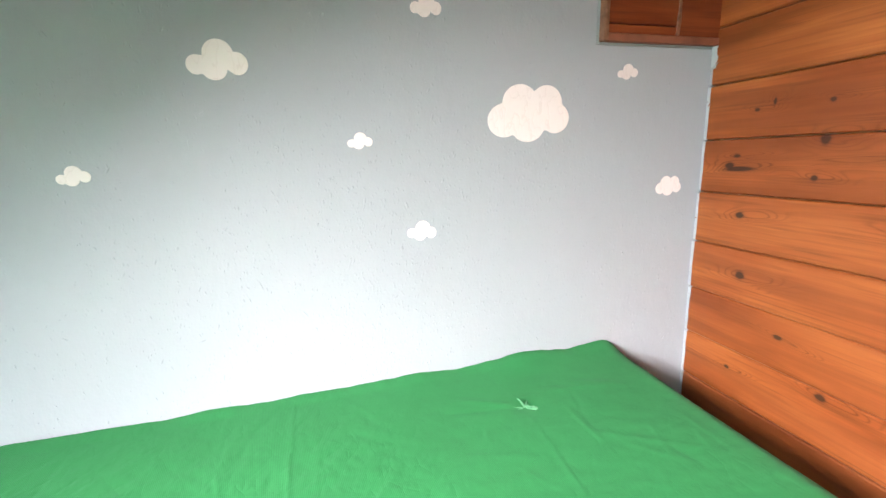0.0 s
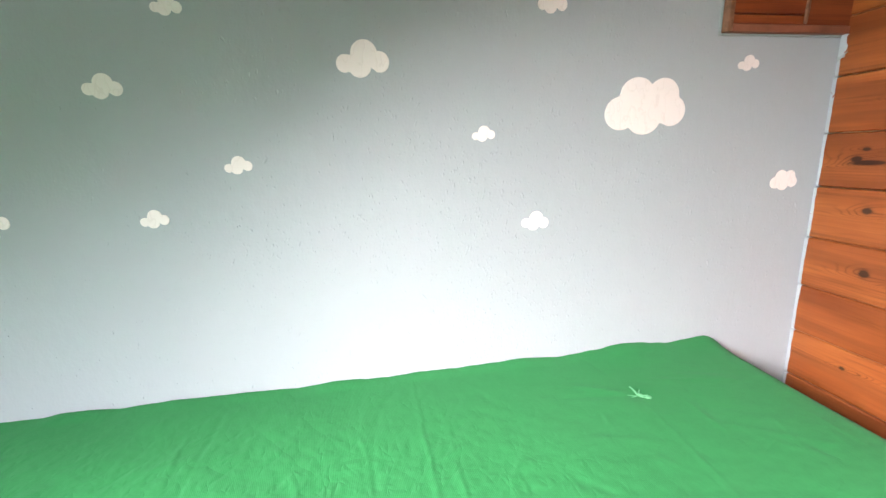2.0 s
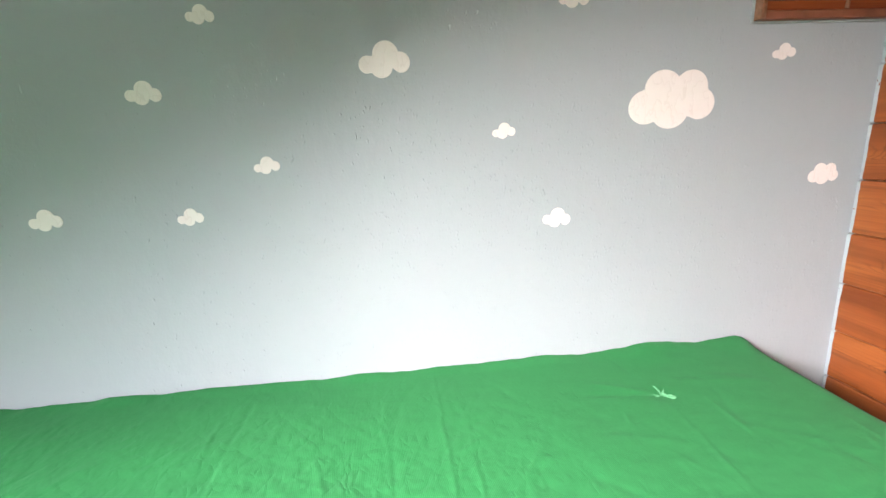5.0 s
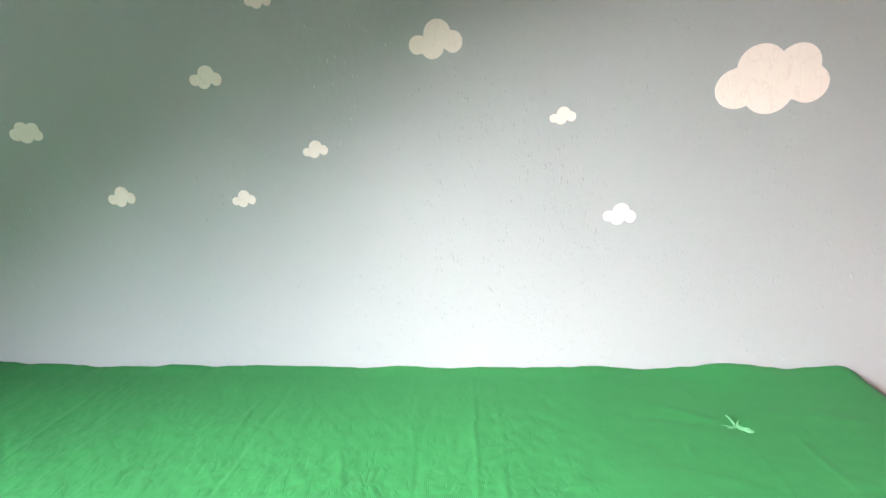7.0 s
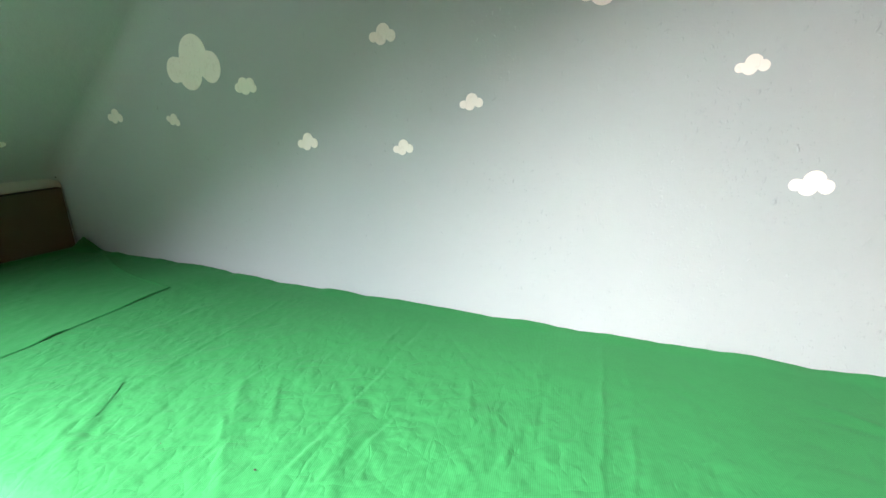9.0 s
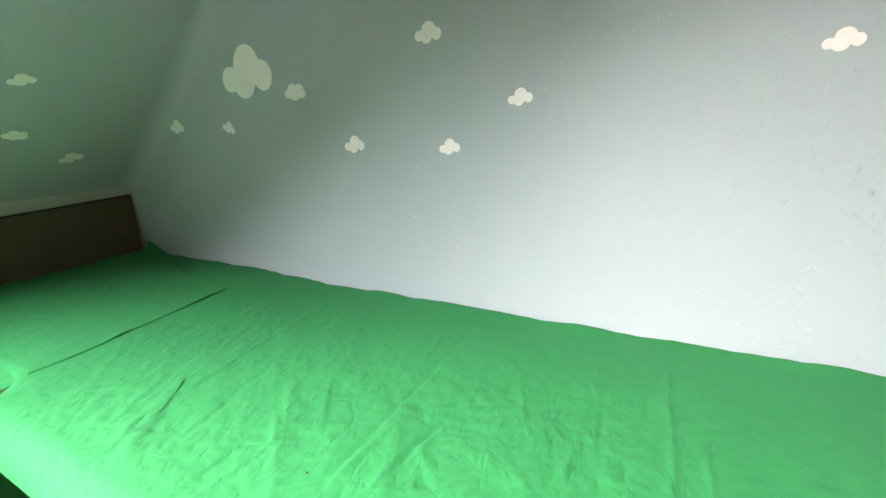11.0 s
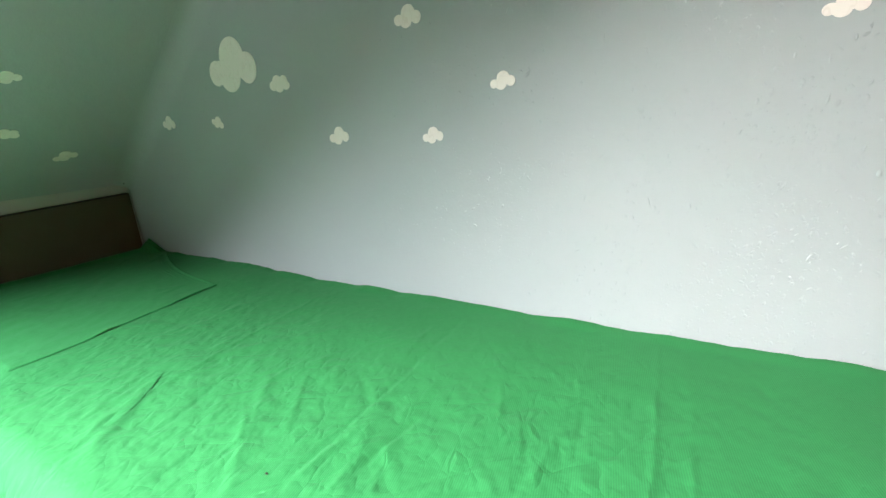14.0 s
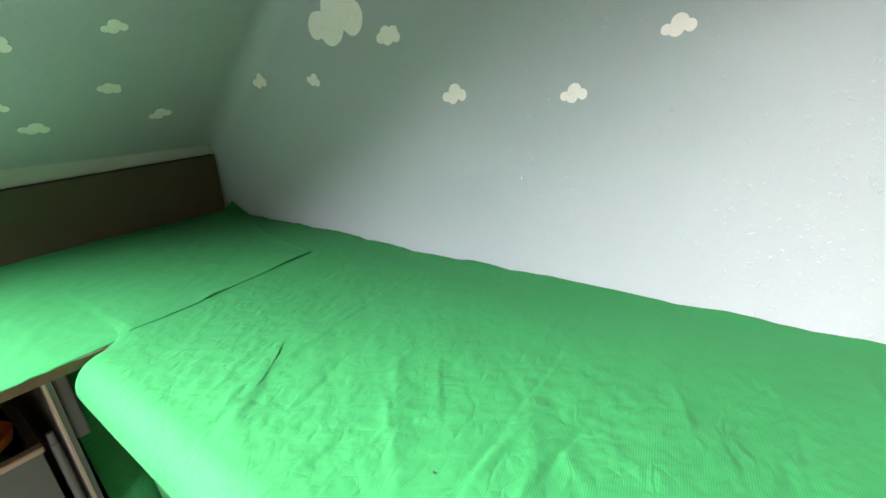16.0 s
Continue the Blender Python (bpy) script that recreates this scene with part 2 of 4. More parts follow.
def fabric_material():
    """Green cotton with faint mottling, thin pressed creases and small soft puckers."""
    m, nt, b = material("green_cotton", 0.75, 0.15)
    b.inputs["Sheen Weight"].default_value = 0.04
    b.inputs["Sheen Roughness"].default_value = 0.5
    v = coords(nt)
    big = noise_tex(nt, v, 3.0, 3)
    c = mix(nt, big, (0.0215, 0.180, 0.052), (0.028, 0.205, 0.060))
    spot = noise_tex(nt, v, 42.0, 4, 0.65)
    c = mix(nt, math_node(nt, "MULTIPLY", spot, 0.55), c, (0.031, 0.236, 0.071))
    lint = math_node(nt, "GREATER_THAN", noise_tex(nt, v, 260.0, 2), 0.73)
    c = mix(nt, math_node(nt, "MULTIPLY", lint, 0.35), c, (0.085, 0.30, 0.12))
    turned = node(nt, "ShaderNodeMapping", {"Vector": v, "Rotation": (0, 0, radians(-35)), "Scale": (1, 0.2, 1)}).outputs[0]
    twill = node(nt, "ShaderNodeTexWave", {"Vector": turned, "Scale": 128.0, "Distortion": 0.35, "Detail": 1.0}, bands_direction="X").outputs["Fac"]
    c = mix(nt, math_node(nt, "MULTIPLY", math_node(nt, "MULTIPLY", twill, spot), 0.95), c, (0.013, 0.120, 0.034))
    nt.links.new(c, b.inputs["Base Color"])
    warp = node(nt, "ShaderNodeTexNoise", {"Vector": v, "Scale": 12.0, "Detail": 2.0}).outputs["Color"]
    x = node(nt, "ShaderNodeSeparateXYZ", {0: v}).outputs[0]
    side = node(nt, "ShaderNodeMapRange", {0: x, 1: 0.30, 2: -0.25, 3: 0.3, 4: 1.0}).outputs[0]
    flat = node(nt, "ShaderNodeMapRange", {0: x, 1: -1.32, 2: -1.24, 3: 0.3, 4: 1.0}).outputs[0]
    bent = node(nt, "ShaderNodeVectorMath", {0: v, 1: node(nt, "ShaderNodeVectorMath", {0: warp, 1: (0.035, 0.035, 0.0)}, operation="MULTIPLY").outputs[0]}, operation="ADD").outputs[0]
    h = None
    for sc, gain, turn, stretch, thin in ((10.0, 0.24, 1.10, 0.22, 0.12), (13.0, 0.22, 2.35, 0.32, 0.12), (27.0, 0.36, 0.75, 0.35, 0.2), (46.0, 0.28, 1.7, 0.45, 0.25)):
        along = node(nt, "ShaderNodeMapping", {"Vector": bent, "Rotation": (0, 0, -turn)}).outputs[0]
        mp = node(nt, "ShaderNodeMapping", {"Vector": along, "Scale": (stretch, 1.0, 0.1)}).outputs[0]
        vo = node(nt, "ShaderNodeTexVoronoi", {"Vector": mp, "Scale": sc}, feature="DISTANCE_TO_EDGE").outputs["Distance"]
        near = math_node(nt, "MINIMUM", math_node(nt, "DIVIDE", vo, thin), 1.0)
        near = math_node(nt, "POWER", near, 0.75)
        mask = node(nt, "ShaderNodeMapRange", {0: noise_tex(nt, v, sc * 0.6, 1), 1: 0.40, 2: 0.60, 3: -0.3, 4: 1.0}).outputs[0]
        fold = math_node(nt, "MULTIPLY", near, math_node(nt, "MULTIPLY", mask, gain))
        h = fold if h is None else math_node(nt, "ADD", h, fold)
    lump = noise_tex(nt, bent, 32.0, 2, 0.45)
    h = math_node(nt, "ADD", h, math_node(nt, "MULTIPLY", lump, 0.8))
    h = math_node(nt, "MULTIPLY", h, side)
    pucker = noise_tex(nt, node(nt, "ShaderNodeMapping", {"Vector": bent, "Rotation": (0, 0, 0.35), "Scale": (0.35, 1.0, 0.3)}).outputs[0], 26.0, 1)
    h = math_node(nt, "ADD", h, math_node(nt, "MULTIPLY", pucker, math_node(nt, "SUBTRACT", 1.25, side)))
    far = node(nt, "ShaderNodeMapRange", {0: node(nt, "ShaderNodeSeparateXYZ", {0: v}).outputs[1], 1: 0.92, 2: 0.62, 3: 0.3, 4: 1.0}).outputs[0]
    h = math_node(nt, "MULTIPLY", math_node(nt, "MULTIPLY", h, flat), far)
    thread = node(nt, "ShaderNodeMapping", {"Vector": v, "Rotation": (0, 0, radians(-35)), "Scale": (1, 0.12, 1)}).outputs[0]
    h = math_node(nt, "ADD", h, math_node(nt, "MULTIPLY", noise_tex(nt, thread, 420.0, 2), 0.05))
    bump(nt, b, h, 1.0, FABRIC_RELIEF)
    return m


FABRIC_RELIEF = 0.0032
GREEN = fabric_material()


# ---- building ----
def mesh_of(name, bm, mat, smooth=False):
    me = bpy.data.meshes.new(name)
    bm.normal_update()
    bm.to_mesh(me)
    bm.free()
    me.materials.append(mat)
    if smooth:
        for p in me.polygons:
            p.use_smooth = True
    return me


def part(name, bm, mat, parent=None, label="", smooth=False):
    ob = new(name, mesh_of(name, bm, mat, smooth))
    if parent:
        ob.parent = parent
    if label:
        tagged(ob, label)
    return ob


def box(x0, x1, y0, y1, z0, z1, bevel=0.0, bm=None):
    bm2 = bmesh.new()
    bmesh.ops.create_cube(bm2, size=1)
    for v in bm2.verts:
        v.co = Vector(((x0 + x1) / 2 + v.co.x * (x1 - x0), (y0 + y1) / 2 + v.co.y * (y1 - y0), (z0 + z1) / 2 + v.co.z * (z1 - z0)))
    if bevel:
        bmesh.ops.bevel(bm2, geom=bm2.edges[:], offset=bevel, segments=2, affect="EDGES", profile=0.5)
    if bm is None:
        return bm2
    me = bpy.data.meshes.new("joined")
    bm2.to_mesh(me)
    bm.from_mesh(me)
    bpy.data.meshes.remove(me)
    bm2.free()
    return bm


def thing(name, label, category, group="", kind="", at=(0, 0, 0)):
    ob = new(name)
    ob.location = at
    return tagged(ob, label, category, group, kind)


def structure(ob, label, category="wall"):
    return tagged(ob, label, category, "", "structure")


def smooth(a, b, t):
    t = max(0.0, min(1.0, (t - a) / (b - a)))
    return t * t * (3 - 2 * t)


# ---- the room ----
GABLE, RIGHT, BACK, CEIL = 1.0, 1.02, -2.6, 2.3
gable_bm = bmesh.new()
box(-2.3, 1.3, GABLE, GABLE + 0.2, 0, 2.6, bm=gable_bm)
gable = structure(part("wall_north", gable_bm, WALL), "pale blue painted woodchip gable wall")
structure(part("wall_south", box(-2.3, 1.3, BACK - 0.2, BACK, 0, 2.6), UNSEEN_DARK), "unseen back wall, kept dark to limit bounced light")
structure(part("floor", box(-2.3, 1.3, BACK - 0.2, GABLE + 0.2, -0.1, 0), FLOOR), "unseen floor, grey-green to tint the bounced light", "floor")
structure(part("wall_east", box(RIGHT + 0.035, RIGHT + 0.2, BACK, GABLE, 0, 2.6), WHITE), "plain wall behind the pine cladding")
structure(part("wall_west", box(KNEE_X - 0.2, KNEE_X, BACK, GABLE, 0, KNEE_Z), KNEE), "low grey-white knee wall under the roof slope")
structure(part("ceiling", box(-0.27, 1.3, BACK, GABLE, CEIL, CEIL + 0.1), UNSEEN_DARK), "unseen flat ceiling, kept dark to limit bounced light", "ceiling")


def roof_block(inner, outer, y0, y1, h0, h1):
    """A block between two depths of the roof; inner and outer are its ends up the slope at either depth."""
    bm = bmesh.new()
    vs = [bm.verts.new(on_roof(a, y, -h)) for h, (a0, a1) in ((h0, inner), (h1, outer)) for a, y in ((a0, y0), (a1, y0), (a1, y1), (a0, y1))]
    for f in ((0, 1, 2, 3), (7, 6, 5, 4), (0, 4, 5, 1), (1, 5, 6, 2), (2, 6, 7, 3), (3, 7, 4, 0)):
        bm.faces.new([vs[i] for i in f])
    bmesh.ops.recalc_face_normals(bm, faces=bm.faces[:])
    return bm


def roof_slope():
    top = (CEIL + 0.06 - KNEE_Z) / math.sin(ANG)
    low = WIN_A - SPLAY
    bm = bmesh.new()
    sides = []
    for h, a0 in ((0, low), (REVEAL, WIN_A)):
        outer = [bm.verts.new(on_roof(a, y, -h)) for a, y in ((-0.02, BACK), (top, BACK), (top, GABLE), (-0.02, GABLE))]
        hole = [bm.verts.new(on_roof(a, y, -h)) for a, y in ((a0, WIN_Y0), (WIN_B, WIN_Y0), (WIN_B, WIN_Y1), (a0, WIN_Y1))]
        for k in range(4):
            n = (k + 1) % 4
            bm.faces.new((outer[k], outer[n], hole[n], hole[k]))
        sides.append((outer, hole))
    for ring, other in zip(*sides):
        for k in range(4):
            n = (k + 1) % 4
            bm.faces.new((ring[k], ring[n], other[n], other[k]))
    bmesh.ops.recalc_face_normals(bm, faces=bm.faces[:])
    return structure(part("roof_slope", bm, WALL), "pale blue painted sloping roof wall with a deep window opening", "ceiling")


roof_slope()


def corner_fillet():
    """The papered corner between the slope and the gable, rounded off."""
    bm = bmesh.new()
    top, rad, rows = (CEIL - KNEE_Z) / math.sin(ANG), 0.055, []
    for a in np.linspace(0.004, top, 24):
        row = []
        for k in range(11):
            t = math.pi / 2 * k / 10
            row.append(bm.verts.new(on_roof(a, GABLE - rad + rad * math.sin(t) - 0.0003, rad - rad * math.cos(t) + 0.0003)))
        rows.append(row)
    for p, q in zip(rows, rows[1:]):
        for k in range(10):
            bm.faces.new((p[k], p[k + 1], q[k + 1], q[k]))
    part("corner_fillet", bm, WALL, gable, smooth=True)


corner_fillet()


def roof_window():
    w = tagged(new("window_1"), "white roof window set deep in the slope", "window", "", "structure")
    for i, (a0, a1, y0, y1) in enumerate(((WIN_A, WIN_A + 0.05, WIN_Y0, WIN_Y1), (WIN_B - 0.05, WIN_B, WIN_Y0, WIN_Y1),
                                          (WIN_A + 0.05, WIN_B - 0.05, WIN_Y0, WIN_Y0 + 0.05), (WIN_A + 0.05, WIN_B - 0.05, WIN_Y1 - 0.05, WIN_Y1))):
        bm = bmesh.new()
        vs = [bm.verts.new(on_roof(a, y, -h)) for h in (REVEAL + 0.005, REVEAL + 0.06) for a, y in ((a0, y0), (a1, y0), (a1, y1), (a0, y1))]
        for f in ((0, 1, 2, 3), (7, 6, 5, 4), (0, 4, 5, 1), (1, 5, 6, 2), (2, 6, 7, 3), (3, 7, 4, 0)):
            bm.faces.new([vs[i] for i in f])
        bmesh.ops.recalc_face_normals(bm, faces=bm.faces[:])
        part("window_frame", bm, WHITE, w)
    # Unseen lining boards, added in dull grey to damp bounce inside the reveal.
    low, t = WIN_A - SPLAY, 0.012
    for inner, outer, y0, y1 in (((low, low + t), (WIN_A, WIN_A + t), WIN_Y0, WIN_Y1), ((WIN_B - t, WIN_B), (WIN_B - t, WIN_B), WIN_Y0, WIN_Y1),
                                 ((low + t, WIN_B - t), (WIN_A + t, WIN_B - t), WIN_Y0, WIN_Y0 + t), ((low + t, WIN_B - t), (WIN_A + t, WIN_B - t), WIN_Y1 - t, WIN_Y1)):
        part("lining", roof_block(inner, outer, y0, y1, -0.004, REVEAL), LINING, w)
    gm, nt, b = material("window_glass", 0.02, 0.5)
    b.inputs["Transmission Weight"].default_value = 1.0
    bm = bmesh.new()
    vs = [bm.verts.new(on_roof(a, y, -h)) for h in (REVEAL + 0.03, REVEAL + 0.034) for a, y in
          ((WIN_A + 0.05, WIN_Y0 + 0.05), (WIN_B - 0.05, WIN_Y0 + 0.05), (WIN_B - 0.05, WIN_Y1 - 0.05), (WIN_A + 0.05, WIN_Y1 - 0.05))]
    for f in ((0, 1, 2, 3), (7, 6, 5, 4), (0, 4, 5, 1), (1, 5, 6, 2), (2, 6, 7, 3), (3, 7, 4, 0)):
        bm.faces.new([vs[i] for i in f])
    bmesh.ops.recalc_face_normals(bm, faces=bm.faces[:])
    part("pane", bm, gm, w).visible_shadow = False


roof_window()


# ---- pine cladding on the right-hand wall ----
LEAN_X = 0.011                      # the cladding leans out by this much per metre of fall
PITCH = 0.1365
RISE = 0.010                        # the boards climb a little towards the room


def plank_mesh():
    """One tongue-and-groove board, chamfered along both long edges, running along -y from its end at the corner."""
    bm = bmesh.new()
    length, w, t, c = 3.5, PITCH - 0.0022, 0.018, 0.0036
    profile = ((0.0, 0.0), (0.0, w), (-t + c, w), (-t, w - c), (-t, c), (-t + c, 0.0))
    rings = []
    for k in range(15):
        y = -length * (k / 14) ** 1.6
        rings.append([bm.verts.new((x, y, z)) for x, z in profile])
    for a, b in zip(rings, rings[1:]):
        for i in range(6):
            j = (i + 1) % 6
            bm.faces.new((a[i], a[j], b[j], b[i]))
    bm.faces.new(rings[0])
    bm.faces.new(rings[-1][::-1])
    bmesh.ops.recalc_face_normals(bm, faces=bm.faces[:])
    return mesh_of("plank", bm, PINE)


cladding = tagged(new("wall_cladding"), "orange-brown varnished pine boards on the side wall", "wall cladding", "", "structure")
plank_data = plank_mesh()
rng = random.Random(4)
GROOVES = [0.4845 + PITCH * k for k in range(-4, 14)]
for z in GROOVES:
    ob = new("plank", plank_data)
    ob.parent = cladding
    x = 1.018 + (0.868 - z) * LEAN_X + rng.uniform(-0.001, 0.001) - 0.004 * math.exp(-((z - 0.85) / 0.25) ** 2)
    ob.matrix_basis = pose(x, GABLE - 0.001 - rng.uniform(0, 0.003), z, -math.degrees(math.atan(RISE)), math.degrees(math.atan(-LEAN_X)), 0)


def corner_panel():
    """The boarded panel in the upper corner of the gable, with its edge batten."""
    p = tagged(new("corner_panel"), "reddish varnished pine panel boxed into the upper corner", "panel", "", "structure")
    y1 = GABLE - 0.0005
    for z0, z1 in ((1.4165, 1.436), (1.4385, 1.573), (1.5755, 1.71), (1.7125, 1.85)):
        part("plank", box(0.6697, 0.8675, y1 - 0.016, y1, z0, z1, 0.003), RED_PINE, p)
    part("face_board", box(0.8682, 0.999, y1 - 0.0155, y1, 1.4165, 1.85, 0.002), RED_PINE, p)
    part("batten", box(0.656, 0.6692, y1 - 0.022, y1, 1.398, 1.85, 0.003), FLAKED, p, "pale flaked edge batten")
    part("bottom_rail", box(0.6697, 0.999, y1 - 0.019, y1, 1.398, 1.416, 0.003), WORN_PINE, p, "worn reddish bottom rail")
    strip = bmesh.new()
    rows = []
    for k in range(30):
        z = 1.4175 + k * 0.0148
        w = 0.0055 + 0.0028 * noise.noise((z * 30, 2.0, 0.0))
        x = 0.868 + 0.003 * noise.noise((z * 18, 5.0, 1.0))
        rows.append([strip.verts.new(q) for q in ((x - w, y1 - 0.0158, z), (x - w * 0.6, y1 - 0.019, z), (x + w * 0.6, y1 - 0.019, z), (x + w, y1 - 0.0158, z))])
    for a, b in zip(rows, rows[1:]):
        for i in range(3):
            strip.faces.new((a[i], a[i + 1], b[i + 1], b[i]))
        strip.faces.new((a[3], a[0], b[0], b[3]))
    strip.faces.new(rows[0])
    strip.faces.new(rows[-1][::-1])
    bmesh.ops.recalc_face_normals(strip, faces=strip.faces[:])
    part("cover_strip", strip, FLAKED, p, "pale flaked joint strip", smooth=True)
    bm = bmesh.new()
    box(0.650, 0.6557, y1 - 0.003, y1, 1.3935, 1.85, bm=bm)
    box(0.6557, 0.99, y1 - 0.006, y1, 1.3935, 1.3977, bm=bm)
    part("paint_line", bm, CAULK, p, "pale blue paint edge")


corner_panel()


def paint_flake():
    """A torn sliver of wall paint standing off the boards in the corner."""
    bm = bmesh.new()
    out = [(-0.001, -0.005, 1.336), (-0.003, -0.026, 1.357), (-0.001, -0.008, 1.347), (-0.001, -0.003, 1.350)]
    top = [bm.verts.new((0.995 + x - 0.002, GABLE + y, z)) for x, y, z in out]
    low = [bm.verts.new((0.995 + x, GABLE + y, z)) for x, y, z in out]
    for k in range(4):
        n = (k + 1) % 4
        bm.faces.new((top[k], top[n], low[n], low[k]))
    bm.faces.new(top)
    bm.faces.new(low[::-1])
    bmesh.ops.recalc_face_normals(bm, faces=bm.faces[:])
    part("paint_flake", bm, CAULK, cladding, "torn pale paint flake")


paint_flake()


# ---- woodchip relief on the gable ----
def wall_chips():
    """Small soft bumps of the woodchip paper, thickest towards the boarded corner."""
    verts, faces = [], []
    r = random.Random(11)

    def chip(x, z, length, wid, h, ang):
        ca, sa = math.cos(ang), math.sin(ang)
        first = len(verts)
        bend = [r.uniform(0.72, 1.28) for k in range(8)]
        for size, rise in ((1.0, 0.00002), (0.66, 0.6 * h), (0.28, 0.97 * h)):
            for k in range(8):
                t = k * math.pi / 4
                u, v = math.cos(t) * length * size * bend[k], math.sin(t) * wid * size * bend[k]
                verts.append((x + u * ca - v * sa, GABLE - rise, z + u * sa + v * ca))
        for ring in (0, 8):
            for k in range(8):
                a, b = first + ring + k, first + ring + (k + 1) % 8
                faces.append((a, a + 8, b + 8, b))
        faces.append(tuple(first + 16 + k for k in range(8))[::-1])

    n = 0
    while n < 5000:
        x, z = r.uniform(-1.5, 0.96), r.uniform(0.6, 1.6)
        keep = 0.03 + (0.13 + 0.16 * smooth(1.45, 1.0, z)) * smooth(-0.8, 0.0, x) + 0.34 * math.exp(-((x - 0.08) / 0.5) ** 2 - ((z - 0.90) / 0.22) ** 2)
        keep *= 1 - 0.7 * smooth(0.5, 0.8, x) * smooth(0.85, 1.15, z)
        keep *= 0.6 + 0.6 * noise.noise((x * 5, z * 5, 4.0))
        if r.random() > keep:
            continue
        n += 1
        size = r.random() ** 2.3
        length, wid = 0.0017 + 0.0042 * size * r.uniform(0.7, 1.2), 0.0012 + 0.0016 * size * r.uniform(0.6, 1.2)
        h = wid * r.uniform(0.2, 0.48)
        if r.random() < 0.02:
            length, h = length * 1.8, min(wid * 1.0, 0.0016)
        chip(x, z, length, wid, h, r.gauss(1.5, 0.42))
    # single splinters that stand out: x, z, half length, half width, height, lean
    for one in ((-0.241, 1.189, 0.0130, 0.0009, 0.0022, 1.55), (-0.146, 0.892, 0.0135, 0.0015, 0.0028, 1.86), (-0.172, 0.861, 0.0050, 0.0016, 0.0026, 1.75),
                (0.179, 1.043, 0.0085, 0.0024, 0.0028, 1.95), (0.104, 1.140, 0.0055, 0.0017, 0.0024, 1.6), (0.079, 1.116, 0.0080, 0.0016, 0.0020, 1.6),
                (-0.018, 1.014, 0.0055, 0.0016, 0.0025, 1.2), (-0.188, 1.097, 0.0050, 0.0012, 0.0020, 1.6), (0.162, 0.946, 0.0060, 0.0034, 0.0028, 1.5),
                (0.141, 0.828, 0.0080, 0.0016, 0.0022, 0.75), (-0.243, 0.630, 0.0050, 0.0014, 0.0022, 1.7)):
        chip(*one)
    me = bpy.data.meshes.new("wood_chips")
    me.from_pydata(verts, [], faces)
    me.materials.append(WALL)
    for p in me.polygons:
        p.use_smooth = True
    me.update()
    bm = bmesh.new()
    bm.from_mesh(me)
    bmesh.ops.recalc_face_normals(bm, faces=bm.faces[:])
    bm.to_mesh(me)
    bm.free()
    ob = new("wood_chips", me)
    ob.parent = gable
    tagged(ob, kind="stuff")


wall_chips()


# ---- cloud stickers ----
LOBES_A = ((-0.34, -0.085, 0.16, 0.175), (0.035, 0.085, 0.255, 0.275), (0.325, -0.068, 0.18, 0.205), (-0.06, -0.15, 0.215, 0.21))
LOBES_B = ((-0.29, -0.078, 0.195, 0.20), (-0.10, 0.125, 0.21, 0.215), (0.22, 0.125, 0.19, 0.20), (0.325, -0.07, 0.178, 0.185), (-0.01, -0.14, 0.21, 0.205))


def cloud_bm(lobes, width, height_scale, thick=0.0012):
    """A flat cloud outline round overlapping lobes, in its own x and y, a film thick in z."""
    bm = bmesh.new()
    ring = []
    n = 96
    for k in range(n):
        t = 2 * math.pi * k / n
        dx, dy = math.cos(t), math.sin(t)
        far = 0.05
        for cx, cy, rx, ry in lobes:
            a = (dx / rx) ** 2 + (dy / ry) ** 2
            b = -2 * (cx * dx / rx ** 2 + cy * dy / ry ** 2)
            c = (cx / rx) ** 2 + (cy / ry) ** 2 - 1
            d = b * b - 4 * a * c
            if d >= 0:
                far = max(far, (-b + math.sqrt(d)) / (2 * a))
        ring.append((far * dx * width, far * dy * width * height_scale))
    low = [bm.verts.new((x, y, 0)) for x, y in ring]
    high = [bm.verts.new((x * 0.992, y * 0.992, thick)) for x, y in ring]
    mid = bm.verts.new((0, 0, thick))
    for k in range(n):
        j = (k + 1) % n
        bm.faces.new((low[k], low[j], high[j], high[k]))
        bm.faces.new((high[k], high[j], mid))
    return bm


def cloud(lobes, m, width, squash, size):
    ob = new("cloud_sticker", mesh_of("cloud_sticker", cloud_bm(lobes, width, squash), DECAL))
    ob.matrix_world = m
    return tagged(ob, f"{size} cream cloud sticker on the pale blue wall", "wall sticker", "cloud stickers")


